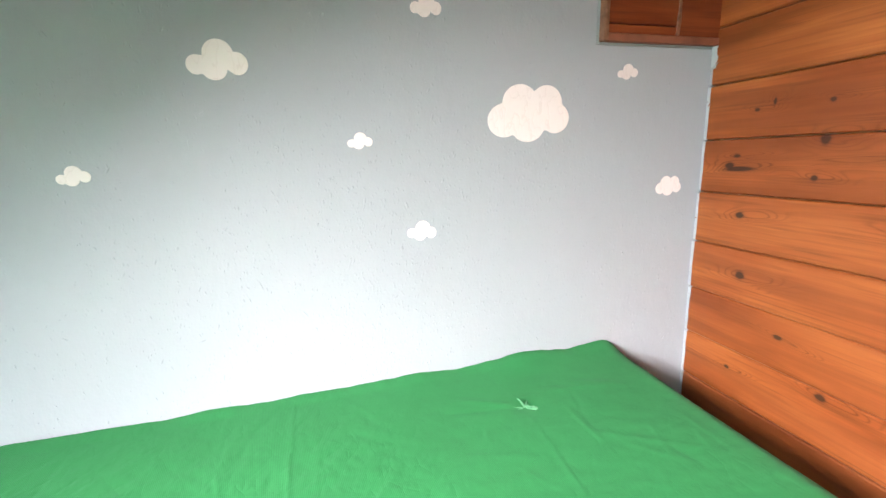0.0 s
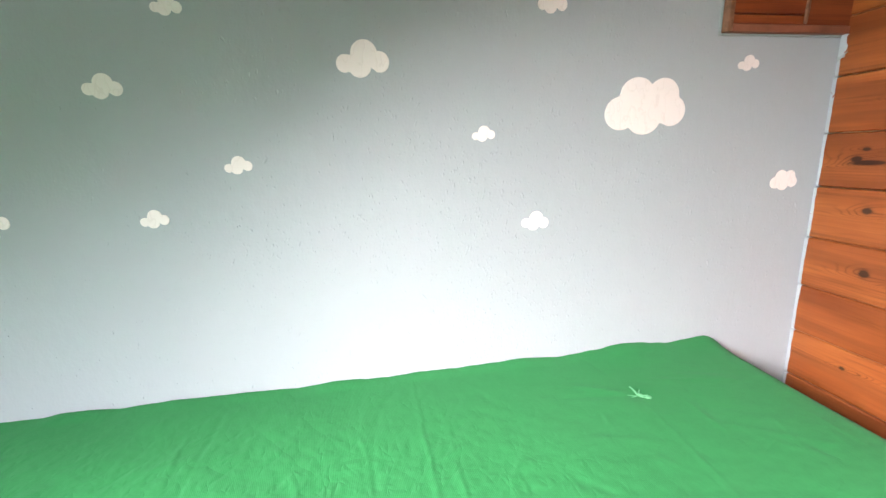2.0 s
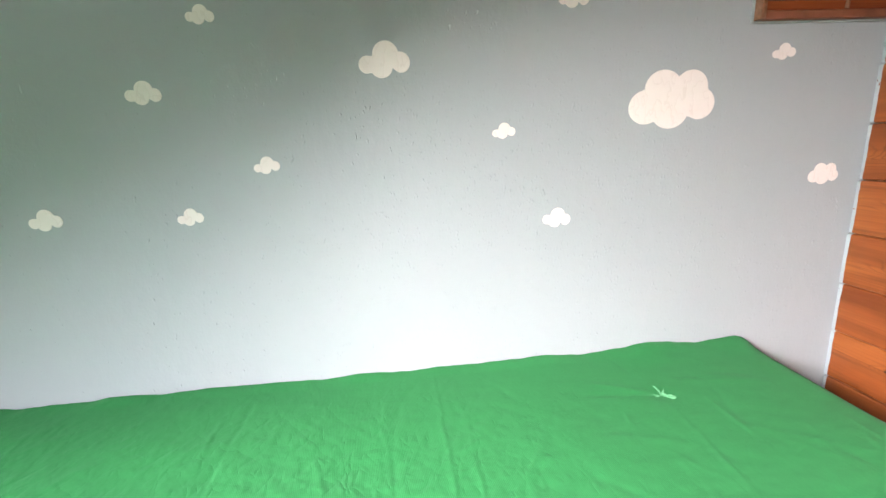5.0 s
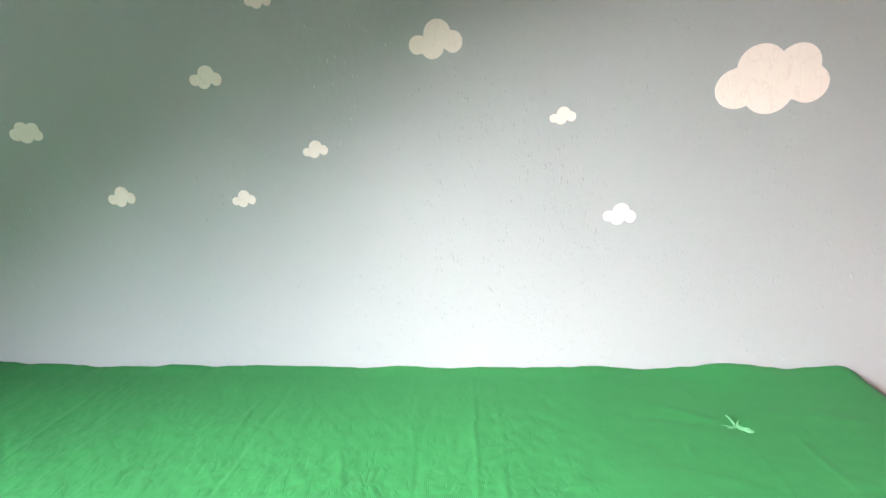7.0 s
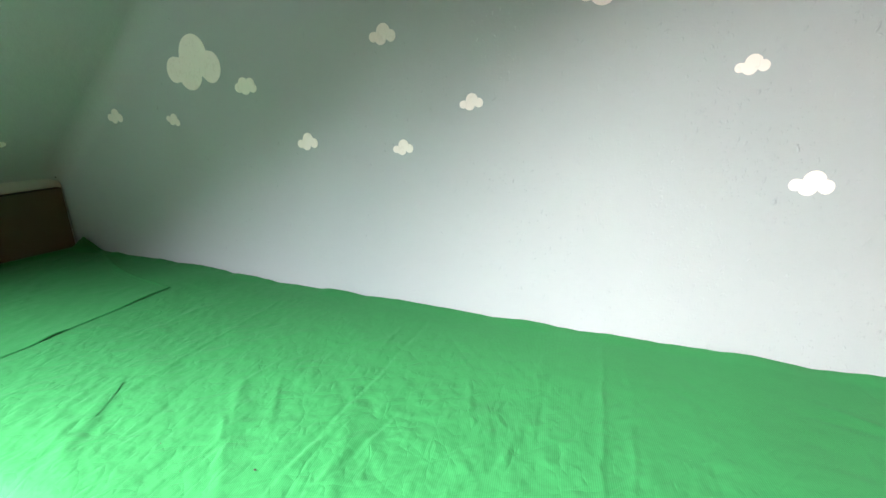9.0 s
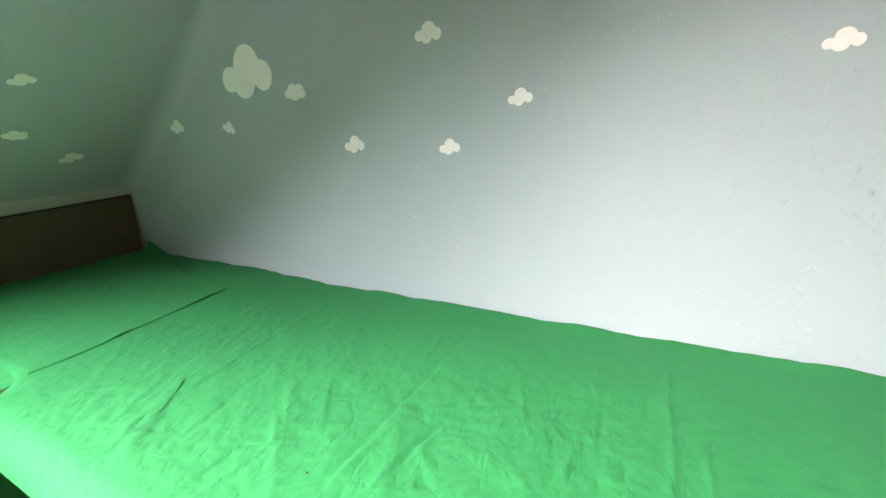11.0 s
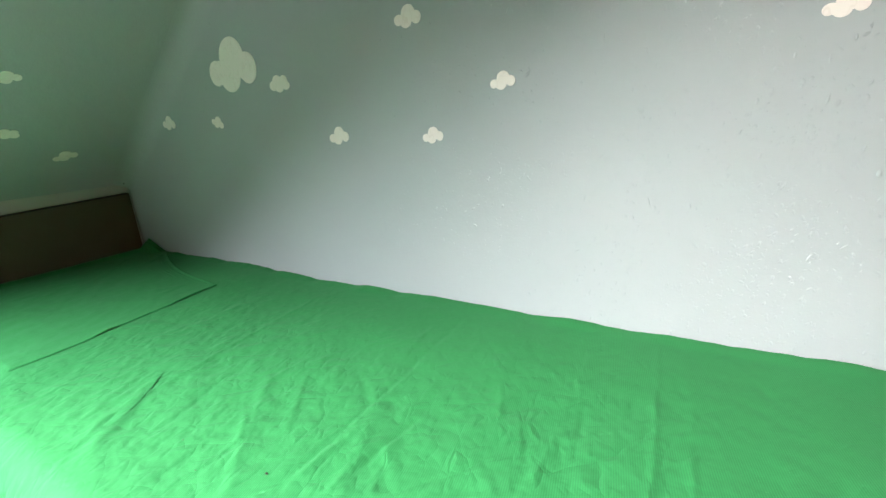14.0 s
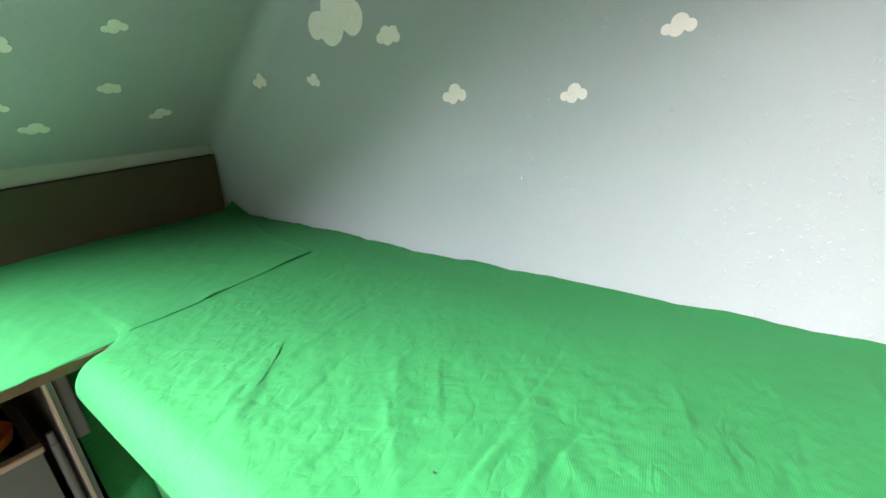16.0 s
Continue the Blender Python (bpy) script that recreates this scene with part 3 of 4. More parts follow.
# x, z, width, height over width of the pattern, turn, pattern
for x, z, w, s, turn, lobes in (
        (-0.169, 1.341, 0.107, 0.95, 1, LOBES_A), (0.085, 1.187, 0.053, 0.902, 3, LOBES_A), (-0.436, 1.137, 0.055, 0.921, 4, LOBES_A),
        (0.211, 0.983, 0.068, 0.95, -4, LOBES_A), (0.478, 1.2404, 0.212, 0.89, 1, LOBES_B), (0.743, 1.335, 0.058, 0.855, 4, LOBES_A),
        (0.895, 1.0508, 0.083, 0.92, 0, LOBES_B), (-0.522, 1.432, 0.055, 0.921, -1, LOBES_A), (-0.656, 1.291, 0.070, 0.921, -1, LOBES_A),
        (-0.611, 1.035, 0.055, 0.95, 3, LOBES_A), (0.240, 1.455, 0.067, 0.95, -1, LOBES_A), (-0.900, 1.046, 0.067, 0.95, 2, LOBES_A),
        (-1.094, 1.1938, 0.080, 0.828, -3, LOBES_B), (-1.679, 1.121, 0.075, 0.883, -4, LOBES_A), (-1.404, 1.108, 0.058, 0.883, -20, LOBES_A),
        (-1.284, 1.264, 0.215, 0.969, -1, LOBES_A)):
    size = "large" if w > 0.15 else "medium" if w > 0.09 else "small"
    m = Matrix.Translation((x, GABLE - 0.0004, z)) @ Matrix(((1, 0, 0), (0, 0, -1), (0, 1, 0))).to_4x4() @ pose(0, 0, 0, 0, 0, turn)
    cloud(lobes, m, w, s, size)
# on the slope: x, y, width, turn
for x, y, w, turn, lobes in ((-1.917, 0.766, 0.070, 18, LOBES_A), (-1.638, 0.602, 0.060, 16, LOBES_A), (-1.817, 0.613, 0.062, -12, LOBES_B),
                             (-1.946, 0.450, 0.070, -9, LOBES_A), (-1.872, 0.374, 0.056, 0, LOBES_A), (-1.697, 0.385, 0.066, -30, LOBES_A)):
    a = (x - KNEE_X) / math.cos(ANG)
    axes = Matrix((Vector((0, 1, 0)), UP, IN)).transposed().to_4x4()
    cloud(lobes, Matrix.Translation(on_roof(a, y, 0.0004)) @ axes @ pose(0, 0, 0, 0, 0, turn), w, 1.0, "small")


# ---- bed ----
MX0, MX1, MY0, MY1 = -1.262, 0.762, 0.222, 0.985     # mattress plan
TOP = 0.618


def crease(x, y, x0, y0, x1, y1, width, depth):
    """A soft pressed fold along the line from one place to another."""
    dx, dy = x1 - x0, y1 - y0
    ll = dx * dx + dy * dy
    t = max(0.0, min(1.0, ((x - x0) * dx + (y - y0) * dy) / ll))
    d = math.hypot(x - x0 - t * dx, y - y0 - t * dy)
    return depth * math.exp(-(d / width) ** 2) * math.sin(math.pi * (0.08 + 0.84 * t))


def pleat(x, y, x0, y0, x1, y1, depth):
    """A folded-over edge: a sharp step down on one side that fades on the other."""
    dx, dy = x1 - x0, y1 - y0
    ll = math.hypot(dx, dy)
    t = ((x - x0) * dx + (y - y0) * dy) / (ll * ll)
    d = ((x - x0) * -dy + (y - y0) * dx) / ll + 0.004 * math.sin(t * 4)
    end = smooth(-0.08, 0.25, t) * smooth(1.15, 0.6, t)
    return depth * end * (smooth(-0.045, -0.004, d) if d < -0.004 else smooth(0.007, -0.004, d))


def fold_line(x, y, x0, y0, x1, y1, width, depth):
    """A pressed crease: a crisp ridge, steep on one side and slack on the other."""
    dx, dy = x1 - x0, y1 - y0
    ll = math.hypot(dx, dy)
    t = ((x - x0) * dx + (y - y0) * dy) / (ll * ll)
    if not 0 < t < 1:
        return 0.0
    d = ((x - x0) * -dy + (y - y0) * dx) / ll + 0.004 * noise.noise((t * ll * 22, x0 * 9, y0 * 9))
    d = -d / (width * 2.6) if d < 0 else d / width
    return 1.7 * depth * math.exp(-d * d) * math.sin(math.pi * t) ** 0.5 * (0.6 + 0.4 * noise.noise((t * ll * 30, y0 * 7, 3.0)))


# the folds pressed into the cloth while it lay in the cupboard, and the sharpest single creases
FOLDS = [(-0.955, 0.90, -0.925, 0.40, 0.0035, 0.0016), (-0.512, 0.93, -0.520, 0.28, 0.0032, -0.0016), (-0.105, 0.97, -0.088, 0.30, 0.0028, 0.0016),
         (-0.050, 0.78, -0.058, 0.40, 0.0030, 0.0013), (0.372, 0.775, 0.357, 0.33, 0.0030, 0.0010), (-0.720, 0.492, -0.645, 0.415, 0.0035, 0.0026),
         (-0.690, 0.600, -0.590, 0.460, 0.0035, 0.0020), (-0.425, 0.600, -0.450, 0.430, 0.0038, -0.0020), (-0.335, 0.705, -0.293, 0.590, 0.0035, 0.0016),
         (-0.305, 0.540, -0.250, 0.490, 0.0035, 0.0016), (-0.096, 0.690, -0.020, 0.727, 0.0040, 0.0012), (-0.968, 0.480, -0.880, 0.285, 0.0050, 0.0022),
         (-0.930, 0.430, -0.835, 0.290, 0.0050, 0.0018), (-1.020, 0.470, -0.940, 0.310, 0.0050, 0.0016), (0.42, 0.86, 0.64, 0.80, 0.0055, 0.0016),
         (0.45, 0.70, 0.66, 0.56, 0.0055, 0.0014), (0.20, 0.70, 0.33, 0.66, 0.0045, 0.0012), (0.12, 0.62, 0.24, 0.50, 0.0045, -0.0012)]


def crease_lines():
    r = random.Random(21)
    lines = list(FOLDS)
    for k in range(230):
        x, y = r.uniform(-1.15, 0.1) if k < 185 else r.uniform(0.1, 0.70), r.uniform(0.26, 0.93)
        ang = r.choice((1.57, 1.57, 1.75, 2.25, 2.45, 0.95, 0.7, 1.35)) + r.gauss(0, 0.14)
        half = r.uniform(0.014, 0.075)
        lines.append((x - half * math.cos(ang), y - half * math.sin(ang), x + half * math.cos(ang), y + half * math.sin(ang),
                      r.uniform(0.0028, 0.0060), r.choice((-1, 1, 1)) * r.uniform(0.0004, 0.0015) * (0.5 + 0.5 * smooth(0.95, 0.65, y))))
    cells = {}
    for line in lines:
        xs, ys = sorted((line[0], line[2])), sorted((line[1], line[3]))
        for i in range(math.floor((xs[0] - 0.03) / 0.1), math.floor((xs[1] + 0.03) / 0.1) + 1):
            for j in range(math.floor((ys[0] - 0.03) / 0.1), math.floor((ys[1] + 0.03) / 0.1) + 1):
                cells.setdefault((i, j), []).append(line)
    return cells


LINES = crease_lines()


def sheet_height(x, y):
    z = TOP + 0.008 * smooth(-1.15, -1.30, x)
    z += 0.0045 * noise.noise((x * 2.3, y * 2.6, 0.4)) + 0.0022 * noise.noise((x * 7, y * 8, 1.7))
    amount = (0.3 + 0.4 * smooth(0.4, -0.5, x)) * (0.4 + 0.6 * smooth(0.92, 0.6, y))
    wx = x + 0.05 * noise.noise((x * 5, y * 5, 20.0))
    wy = y + 0.05 * noise.noise((x * 5, y * 5, 30.0))
    for k, (turn, sc, a) in enumerate(((0.6, 5.0, 0.004), (1.35, 8.5, 0.003), (2.3, 13.0, 0.0022), (0.2, 26.0, 0.0018))):
        u = wx * math.cos(turn) + wy * math.sin(turn)
        v = -wx * math.sin(turn) + wy * math.cos(turn)
        z -= a * amount * abs(noise.noise((u * sc * 0.7, v * sc * 1.25, 3.0 + k * 5)))
    z += 0.0018 * amount
    z += pleat(x, y, -0.975, 0.485, -0.880, 0.355, 0.0010)
    z += crease(x, y, 0.36, 0.80, 0.20, 0.83, 0.008, -0.002) + crease(x, y, 0.36, 0.81, 0.24, 0.87, 0.008, 0.002) + crease(x, y, 0.50, 0.86, 0.66, 0.80, 0.012, 0.002)
    z += crease(x, y, -0.95, 0.37, -0.82, 0.30, 0.018, 0.004) + crease(x, y, -0.77, 0.58, -0.57, 0.34, 0.013, 0.003)
    z += crease(x, y, -0.52, 0.60, -0.38, 0.28, 0.012, 0.0025) + crease(x, y, -0.74, 0.78, -1.07, 0.43, 0.016, 0.0025)
    for line in LINES.get((math.floor(x / 0.1), math.floor(y / 0.1)), ()):
        z += fold_line(x, y, *line)
    d = math.hypot(x - 0.378, (y - 0.80) * 1.3)
    z -= 0.004 * math.exp(-(d / 0.026) ** 2)
    lip = smooth(0.955, 0.99, y)
    z += smooth(0.90, 0.99, y) * (0.008 * math.exp(-((x - 0.45) / 0.06) ** 2) + 0.002 * math.exp(-((x - 0.68) / 0.05) ** 2) + 0.004 * math.exp(-((x - 0.16) / 0.05) ** 2))
    z += 0.0065 * smooth(0.90, 0.99, y) * smooth(0.28, 0.5, x)
    z += lip * (0.003 + 0.006 * noise.noise((x * 9, 0, 5.0)) + 0.003 * noise.noise((x * 26, 0, 7.0)))
    z += 0.052 * max(0.0, 1 - math.hypot((x + 2.035) * (1.0 if x > -2.035 else 3.0), (y - 1.0) * 2.6) / 0.13) ** 1.2
    return z


def bed_sheet():
    step, r, fall = 0.0050, 0.058, 0.30
    xs = np.arange(-2.06, MX1 - r + fall, step * 0.64)
    ys = np.arange(MY0 + r - fall, 0.9965, step)
    bm = bmesh.new()
    grid = []
    for x in xs:
        row = []
        for y in ys:
            def place(left):
                xi0, xi1, yi = MX0 + r - 0.016, MX1 - r, MY0 + r
                ex = x - xi1 if x > xi1 else (x - xi0 if left and x < xi0 else 0.0)
                ey = y - yi if y < yi else 0.0
                length = math.hypot(ex, ey)
                bx, by = x - ex, y - ey
                z = sheet_height(bx, by)
                if length > 0:
                    ux, uy = ex / length, ey / length
                    if length < r * math.pi / 2:
                        o, d = r * math.sin(length / r), r * (1 - math.cos(length / r))
                    else:
                        o, d = r, r + length - r * math.pi / 2
                        o += 0.006 * noise.noise((x * 6, y * 6, 2.0)) * min(1, (d - r) / 0.1) - 0.42 * (d - r)
                    bx, by, z = bx + ux * o, by + uy * o, z - d
                return Vector((bx, by, z))
            keep = smooth(0.26, 0.34, y)
            p = place(True) * (1 - keep) + place(False) * keep if keep < 1 else place(False)
            row.append(bm.verts.new(p))
        grid.append(row)
    for a, b in zip(grid, grid[1:]):
        for i in range(len(a) - 1):
            bm.faces.new((a[i], b[i], b[i + 1], a[i + 1]))
    ob = part("bed_sheet", bm, GREEN, smooth=True)
    flap = bmesh.new()
    rows = []
    for k in range(25):
        t = k / 24
        x, y = -0.973 + 0.093 * t + 0.004 * math.sin(t * 4), 0.484 - 0.128 * t
        w = 0.0009 * math.sin(math.pi * min(1, t * 0.93 + 0.05)) * (0.75 + 0.25 * math.sin(t * 11))
        nx, ny = 0.81, 0.58
        a, b = (x - nx * 0.02, y - ny * 0.02), (x + nx * w * 0.35, y + ny * w * 0.35)
        za, zb = sheet_height(*a) - 0.0005, sheet_height(x - nx * 0.005, y - ny * 0.005) + 0.0004 + w * 0.2
        rows.append([flap.verts.new((*a, za)), flap.verts.new(((a[0] + b[0]) / 2, (a[1] + b[1]) / 2, (za + zb) / 2 + 0.0012)), flap.verts.new((*b, zb))])
    for p, q in zip(rows, rows[1:]):
        for i in range(2):
            flap.faces.new((p[i], p[i + 1], q[i + 1], q[i]))
    part("fold", flap, GREEN, ob, smooth=True)
    return tagged(ob, "creased bright green cotton sheet spread over the mattress", "bed sheet")


bed_sheet()


def tuft():
    """The gathered knot of cloth with pale loose threads on the sheet."""
    t = thing("cloth_tuft", "small gathered tuft with pale green threads on the sheet", "tuft", at=(0.378, 0.800, sheet_height(0.378, 0.800) - 0.001))
    r = random.Random(3)
    for ang, length, h in ((122, 0.020, 0.018), (100, 0.012, 0.010), (48, 0.016, 0.010), (-20, 0.020, 0.005), (-48, 0.017, 0.004), (170, 0.024, 0.002), (192, 0.018, 0.002)):
        bm = bmesh.new()
        a = radians(ang)
        pts = []
        for k in range(6):
            s = k / 5
            w = 0.0023 * (1 - s * 0.5) * (0.4 + 0.9 * math.sin(3 * s))
            cx, cy = math.cos(a) * length * s, math.sin(a) * length * s
            cz = h * math.sin(s * 1.7) * 0.8
            pts.append([bm.verts.new((cx - math.sin(a) * w, cy + math.cos(a) * w, cz - 0.001)), bm.verts.new((cx, cy, cz + 0.002)),
                        bm.verts.new((cx + math.sin(a) * w, cy - math.cos(a) * w, cz - 0.001))])
        for p, q in zip(pts, pts[1:]):
            for i in range(3):
                bm.faces.new((p[i], p[(i + 1) % 3], q[(i + 1) % 3], q[i]))
        bm.faces.new(pts[0])
        bm.faces.new(pts[-1][::-1])
        part("thread", bm, PALE_GREEN, t, smooth=True)
    for x, y, size in ((0.017, -0.012, 0.0075), (0.006, 0.001, 0.005)):
        bm = bmesh.new()
        bmesh.ops.create_icosphere(bm, subdivisions=3, radius=1.0)
        for v in bm.verts:
            q = v.co * (1 + 0.35 * noise.noise(v.co * 2.2 + Vector((x * 90, 0, 0))))
            v.co = Vector((x + q.x * size, y + q.y * size * 0.7, 0.0025 + q.z * size * 0.5))
        part("pompon", bm, PALE_GREEN, t, "pale fluffy bobble", smooth=True)


PALE_GREEN = plain_material("pale_green_thread", (0.11, 0.34, 0.16), 0.8, 0.25, 80)
tuft()

CRUMB = plain_material("dark_crumb", (0.03, 0.024, 0.014), 0.9)
for x, y, size in ((-0.557, 0.398, 0.0025), (-0.740, 0.388, 0.0014), (-0.66, 0.36, 0.0011)):
    bm = bmesh.new()
    bmesh.ops.create_icosphere(bm, subdivisions=2, radius=size)
    for v in bm.verts:
        v.co = Vector((v.co.x * 1.1, v.co.y * 0.6, v.co.z * 0.5)) * (1 + 0.35 * noise.noise(v.co * 400 + Vector((x * 50, 0, 0))))
    ob = part("crumb", bm, CRUMB)
    ob.location = (x, y, sheet_height(x, y) + size * 0.35)
    tagged(ob, "tiny dark crumb lying on the green sheet", "crumb", "crumbs on the sheet")

FOAM = plain_material("white_mattress_cover", (0.7, 0.7, 0.66), 0.8)
BEDWOOD = plain_material("bed_frame_wood", (0.25, 0.15, 0.08), 0.5)
mattress = part("mattress", box(MX0 + 0.075, MX1 - 0.075, MY0 + 0.075, MY1 - 0.01, 0.44, 0.585, 0.03), FOAM)
tagged(mattress, "mattress hidden under the green sheet", "mattress")


def bed_frame():
    b = thing("bed", "plain wooden bed under the green sheet", "bed")
    part("base", box(MX0 + 0.12, MX1 - 0.12, MY0 + 0.12, MY1 - 0.01, 0.36, 0.4395, 0.004), BEDWOOD, b)
    for x in (MX0 + 0.14, MX1 - 0.20):
        for y in (MY0 + 0.14, MY1 - 0.08):
            part("leg", box(x, x + 0.06, y, y + 0.06, 0, 0.36, 0.004), BEDWOOD, b)


bed_frame()


# ---- shelf at the foot of the roof ----
SX = -1.264


def shelf_top(y):
    return 0.617 + 0.0 * y


def storage_shelf():
    s = thing("storage_shelf", "low chipboard storage shelf with a bare wooden front edge", "shelf")
    bm = bmesh.new()
    cuts = [-1.1, 0.1, 0.35, 0.6, 0.8, 0.985]
    rows = []
    for y in cuts:
        z = shelf_top(y)
        rows.append([bm.verts.new(p) for p in ((-2.085, y, z), (SX, y, z), (SX, y, z - 0.019), (-2.085, y, z - 0.019))])
    for a, b in zip(rows, rows[1:]):
        for i in range(4):
            bm.faces.new((a[i], a[(i + 1) % 4], b[(i + 1) % 4], b[i]))
    bm.faces.new(rows[0][::-1])
    bm.faces.new(rows[-1])
    bmesh.ops.recalc_face_normals(bm, faces=bm.faces[:])
    part("shelf_board", bm, CHIP, s, "bare light brown board")
    # Added white reflector, out of view, to lift neutral light onto the slope.
    part("bounce_face", box(-2.085, SX - 0.001, -1.1, -0.51, 0.6172, 0.6184), BOUNCE_WHITE, s, "added white top, out of view, that bounces light")
    part("side_panel", box(-2.085, SX - 0.004, 0.188, 0.204, 0.0, 0.5975, 0.001), METAL, s)
    part("edge_band", box(SX - 0.004, SX, 0.1895, 0.1955, 0.0, 0.5975, 0.001), PALE, s, "pale pinkish edge band")
    part("side_panel", box(-2.085, SX, -1.1, -1.082, 0.0, 0.5975, 0.001), METAL, s)
    part("back_panel", box(-2.0945, -2.085, -1.08, 0.985, 0.0, 0.5975), BOARD, s)
    part("corner_post", box(-1.30, -1.285, 0.206, 0.229, 0.45, 0.5975, 0.005), MAUVE, s, "mauve-grey short post")
    part("floor_board", box(-2.085, SX - 0.01, -1.08, 0.185, 0.05, 0.068), CHIP, s)


storage_shelf()


def hanging_cloth():
    """Green cloth hanging under the shelf beside the bed."""
    bm = bmesh.new()
    grid = []
    for i in range(41):
        y = 0.212 + 0.5 * i / 40
        row = []
        for k in range(17):
            q = k / 16
            wave = 0.010 * math.sin(y * 46 + 1.1 * q) + 0.006 * noise.noise((y * 12, q * 2, 3.0)) + 0.085 * smooth(0.3, 1.0, q) * smooth(0.40, 0.24, y)
            row.append(bm.verts.new((-1.335 + wave * (0.3 + 0.7 * q) + 0.03 * q, y, 0.5972 - 0.42 * q)))
        grid.append(row)
    for a, b in zip(grid, grid[1:]):
        for k in range(16):
            bm.faces.new((a[k], b[k], b[k + 1], a[k + 1]))
    ob = part("hanging_cloth", bm, GREEN, smooth=True)
    mod = ob.modifiers.new("thickness", "SOLIDIFY")
    mod.thickness, mod.offset = 0.0012, 0
    return tagged(ob, "green cotton cloth hanging in folds under the shelf board", "cloth")


hanging_cloth()


def shelf_cloth():
    """The second green cloth, laid over the shelf with its free corner on the bed sheet."""
    bm = bmesh.new()
    nx, ny = 92, 170
    grid = []
    for i in range(nx + 1):
        row = []
        u = i / nx
        for j in range(ny + 1):
            v = j / ny
            y = -0.50 + v * (0.985 + 0.50)
            x0 = -2.068 + 0.004 * noise.noise((0, y * 9, 2.0))
            x1 = -1.2675 - 0.0405 * smooth(0.30, 0.82, y) + 0.004 * noise.noise((7.0, y * 8, 1.0)) + 0.004 * smooth(0.3, 0.2, y)
            if y > 0.825:
                q = (y - 0.825) / 0.16
                x1 = -1.312 - 0.58 * q ** 0.55
            x = x0 + (x1 - x0) * u
            z = shelf_top(y) + 0.0025 + 0.0035 * smooth(0.25, 0.40, y) + 0.003 * (0.5 + noise.noise((x * 3, y * 3, 6.0))) * smooth(-1.27, -1.36, x)
            for k, turn in enumerate((0.7, 1.9)):
                p = x * math.cos(turn) + y * math.sin(turn)
                q = -x * math.sin(turn) + y * math.cos(turn)
                n = noise.noise((p * 14, q * 5, 11.0 + 3 * k))
                z += 0.0015 * (1 - min(1.0, abs(n) * 5))
            if y > 0.33:
                z = max(z, sheet_height(x, y) + 0.0008)
            lift = 0.0
            for at, half, high in ((0.745, 0.075, 0.0036), (0.52, 0.035, 0.0034), (0.43, 0.03, 0.0007), (0.335, 0.03, 0.0011), (0.235, 0.025, 0.0010)):
                lift += high * max(0.0, 1 - ((y - at) / half) ** 2)
            if y > 0.80:
                lift += 0.0035 * smooth(0.80, 0.83, y)
            z += lift * smooth(-0.06, 0.0, x - x1) ** 2
            z -= 0.0022 * smooth(-0.02, 0.0, x - x1) * smooth(0.40, 0.28, y)
            z += 0.03 * smooth(-2.02, -2.07, x) * 0.25
            row.append(bm.verts.new((x, y, z)))
        grid.append(row)
    for a, b in zip(grid, grid[1:]):
        for j in range(ny):
            bm.faces.new((a[j], b[j], b[j + 1], a[j + 1]))
    ob = part("shelf_cloth", bm, GREEN, smooth=True)
    mod = ob.modifiers.new("thickness", "SOLIDIFY")
    mod.thickness, mod.offset = 0.0012, 0
    return tagged(ob, "smooth green cotton cloth laid over the storage shelf", "cloth")


shelf_cloth()


def back_board():
    bm = bmesh.new()
    rows = []
    for y in (-1.1, 0.2, 0.6, 0.9, 0.992):
        drop = 0.031 * (0.99 - y)
        e = 0.008 if y > 0.99 else 0.0
        rows.append([bm.verts.new(p) for p in ((-2.074, y - e, 0.6235), (-2.080, y, 0.866 - drop), (-2.090, y, 0.866 - drop), (-2.084, y - e, 0.6235))])
    for a, b in zip(rows, rows[1:]):
        for i in range(4):
            bm.faces.new((a[i], a[(i + 1) % 4], b[(i + 1) % 4], b[i]))
    bm.faces.new(rows[0][::-1])
    bm.faces.new(rows[-1])
    bmesh.ops.recalc_face_normals(bm, faces=bm.faces[:])
    b = thing("back_board", "dark brown hardboard panel leaning against the knee wall", "panel")
    part("board", bm, BOARD, b)
    trim = bmesh.new()
    ends = []
    for y in (-1.1, 0.2, 0.6, 0.984):
        z = 0.8665 - 0.031 * (0.99 - y)
        ends.append([trim.verts.new(p) for p in ((-2.077, y, z - 0.003), (-2.077, y, z + 0.001), (-2.0915, y, z + 0.002), (-2.0915, y, z + 0.0005), (-2.0797, y, z - 0.0003), (-2.0797, y, z - 0.003))])
    for p, q in zip(ends, ends[1:]):
        for i in range(6):
            trim.faces.new((p[i], p[(i + 1) % 6], q[(i + 1) % 6], q[i]))
    trim.faces.new(ends[0][::-1])
    trim.faces.new(ends[-1])
    bmesh.ops.recalc_face_normals(trim, faces=trim.faces[:])
    part("top_trim", trim, DARK, b, "darker trim along the top edge")


def wall_nail():
    """A small dark nail head in the corner over the board."""
    bm = bmesh.new()
    bmesh.ops.create_cone(bm, cap_ends=True, segments=14, radius1=0.0026, radius2=0.0018, depth=0.003)
    bmesh.ops.rotate(bm, verts=bm.verts[:], cent=(0, 0, 0), matrix=Matrix.Rotation(radians(90), 3, "X"))
    ob = part("nail", bm, DARK)
    ob.location = (-2.068, 0.9775, 0.907)
    tagged(ob, "small dark nail head in the gable wall", "nail")


wall_nail()


back_board()


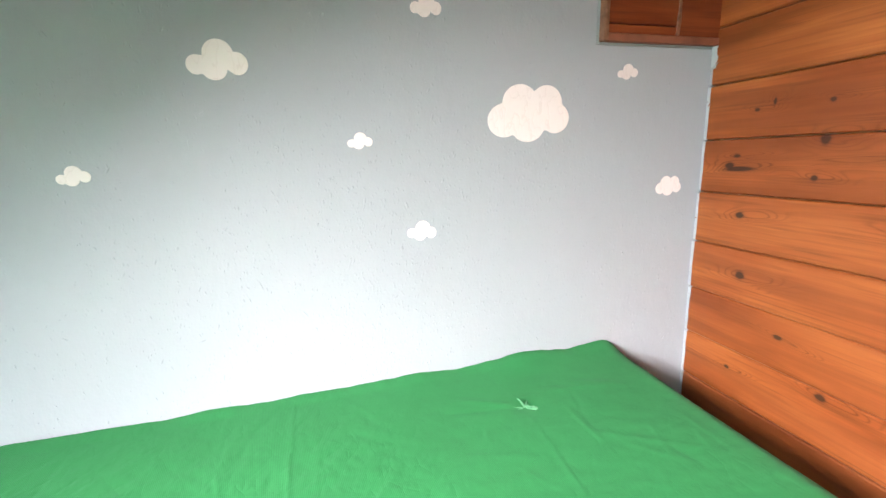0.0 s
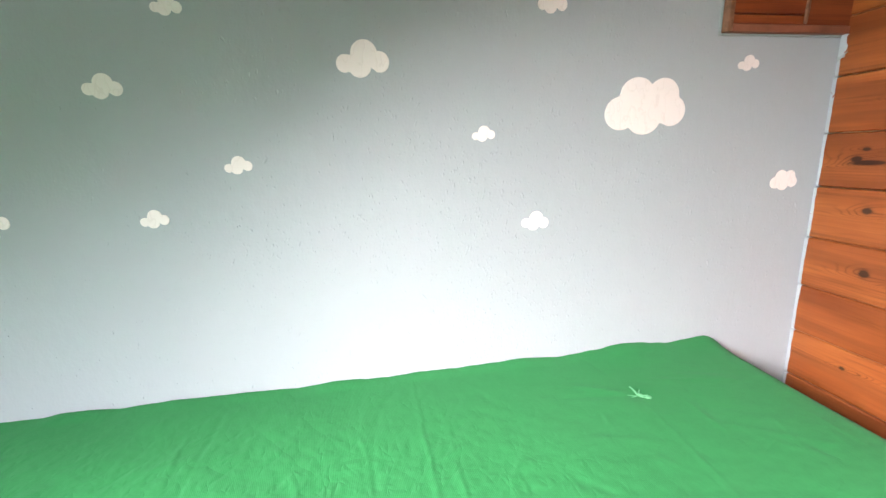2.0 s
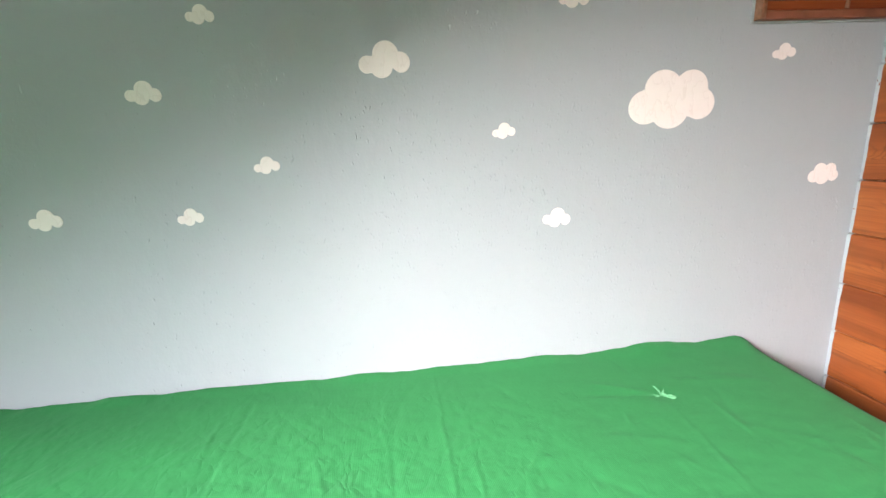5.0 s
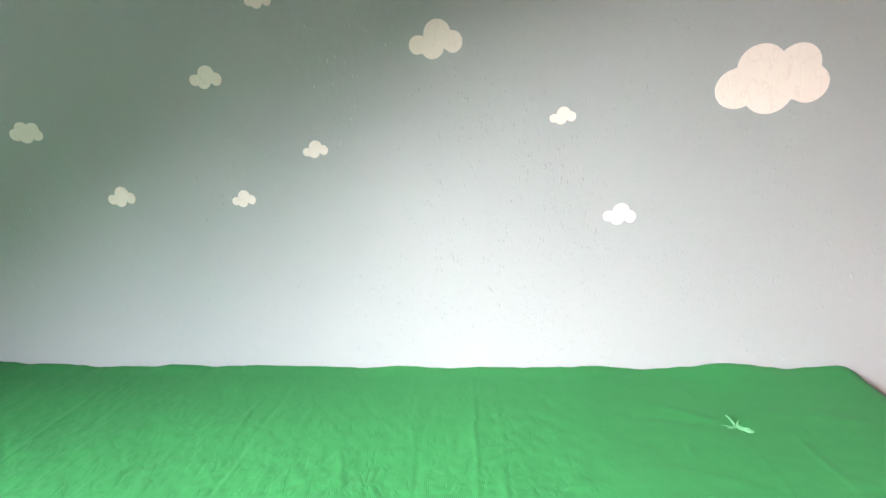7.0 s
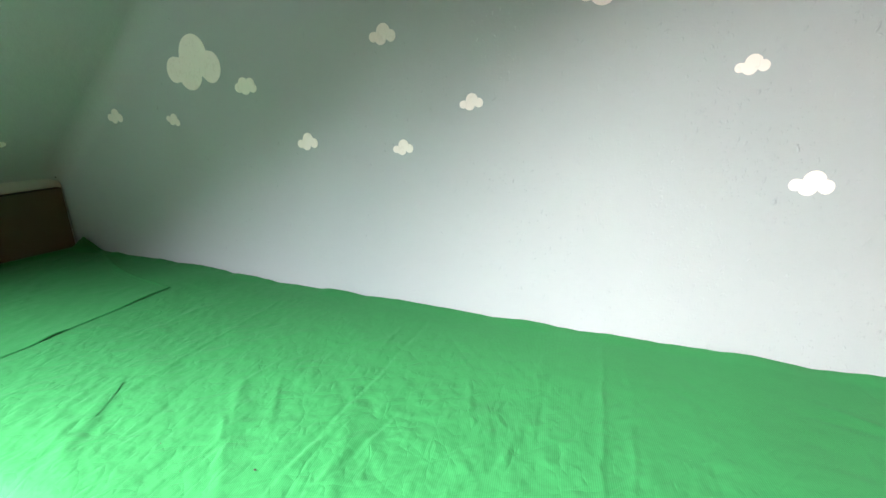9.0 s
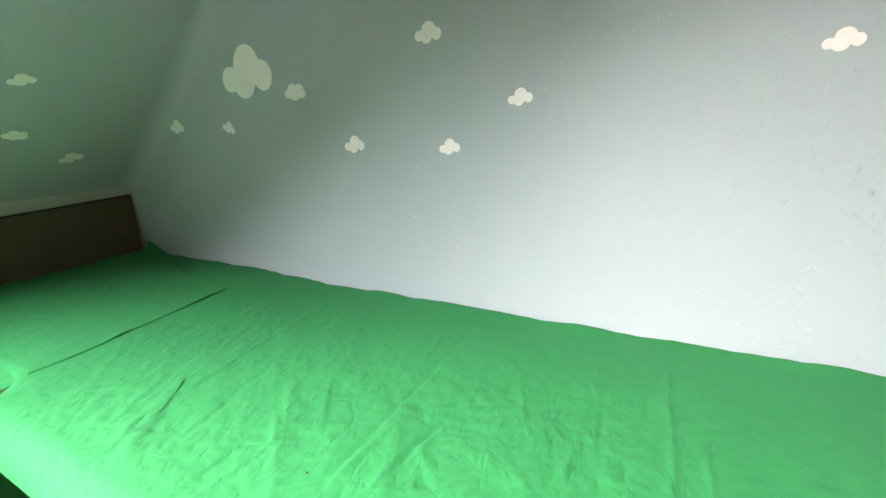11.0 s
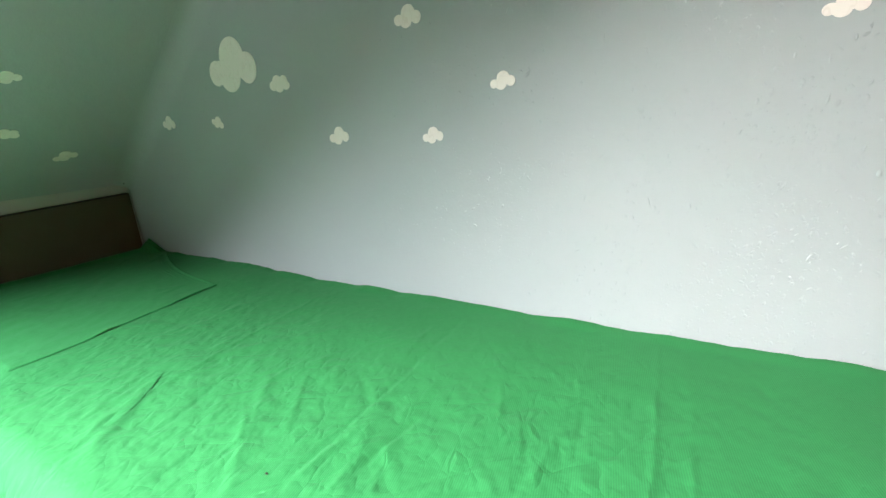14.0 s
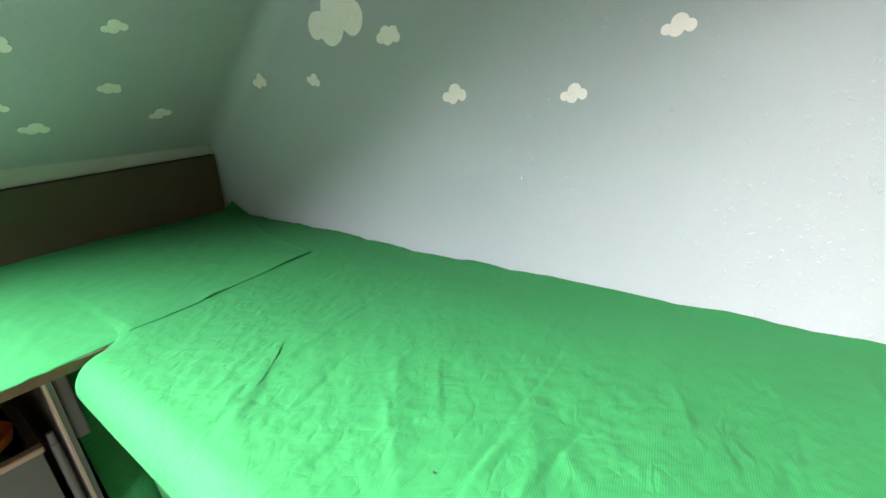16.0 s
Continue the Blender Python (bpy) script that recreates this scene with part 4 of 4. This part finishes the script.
# ---- things stored under the shelf ----
def storage_crate():
    c = thing("storage_crate", "open grey storage crate with a pale rim under the shelf", "crate", at=(-1.42, 0.0, 0.068))
    x0, x1, y0, y1, h = -0.14, 0.12, -0.20, 0.158, 0.385
    part("base", box(x0, x1, y0, y1, 0, 0.012, 0.002), METAL, c)
    part("front_panel", box(x1 - 0.012, x1, y0, y1, 0.0125, h, 0.002), METAL, c)
    part("back_panel", box(x0, x0 + 0.012, y0, y1, 0.0125, h, 0.002), METAL, c)
    part("side_panel", box(x0 + 0.0125, x1 - 0.0125, y0, y0 + 0.012, 0.0125, h, 0.002), METAL, c)
    part("side_panel", box(x0 + 0.0125, x1 - 0.0125, y1 - 0.012, y1, 0.0125, h, 0.002), METAL, c)
    part("rim", box(x1 - 0.016, x1 + 0.004, y0, y1 + 0.004, h + 0.0005, h + 0.014, 0.003), PALE, c, "pale pinkish rim")
    part("rim", box(x0 - 0.004, x1 - 0.0165, y1 - 0.014, y1 + 0.004, h + 0.0005, h + 0.014, 0.003), METAL, c)


storage_crate()
# Added box: props the bowl and stands in for the dark green background.
tagged(part("tray", box(-1.53, -1.33, -0.16, 0.12, 0.083, 0.449, 0.006), TRAY), "added box under the bowl, coloured as the dark green background", "box")


def orange_bowl():
    bm = bmesh.new()
    prof = ((0.0, 0.0), (0.03, 0.0), (0.045, 0.012), (0.052, 0.034), (0.048, 0.034), (0.041, 0.014), (0.0, 0.006))
    rings = []
    for r, z in prof:
        rings.append([bm.verts.new((r * math.cos(k * math.pi / 12), r * math.sin(k * math.pi / 12), z)) for k in range(24)] if r > 0 else [bm.verts.new((0, 0, z))])
    for a, b in zip(rings, rings[1:]):
        for k in range(24):
            q = (k + 1) % 24
            if len(a) == 1:
                bm.faces.new((a[0], b[q], b[k]))
            elif len(b) == 1:
                bm.faces.new((a[k], a[q], b[0]))
            else:
                bm.faces.new((a[k], a[q], b[q], b[k]))
    bmesh.ops.recalc_face_normals(bm, faces=bm.faces[:])
    ob = part("bowl", bm, ORANGE, smooth=True)
    ob.location = (-1.40, 0.092, 0.4492)
    tagged(ob, "small orange plastic bowl on the dark box", "bowl")


orange_bowl()


def grey_tube():
    t = thing("tube", "slim grey tube standing beside the crate", "tube", at=(-1.287, 0.1755, 0.068))
    for name, r, z0, z1, mat in (("body", 0.0075, 0.0, 0.40, METAL), ("cap", 0.006, 0.4005, 0.425, MAUVE)):
        bm = bmesh.new()
        bmesh.ops.create_cone(bm, cap_ends=True, segments=20, radius1=r, radius2=r * 0.95, depth=z1 - z0)
        bmesh.ops.translate(bm, verts=bm.verts[:], vec=(0, 0, (z0 + z1) / 2))
        part(name, bm, mat, t, smooth=False)


grey_tube()
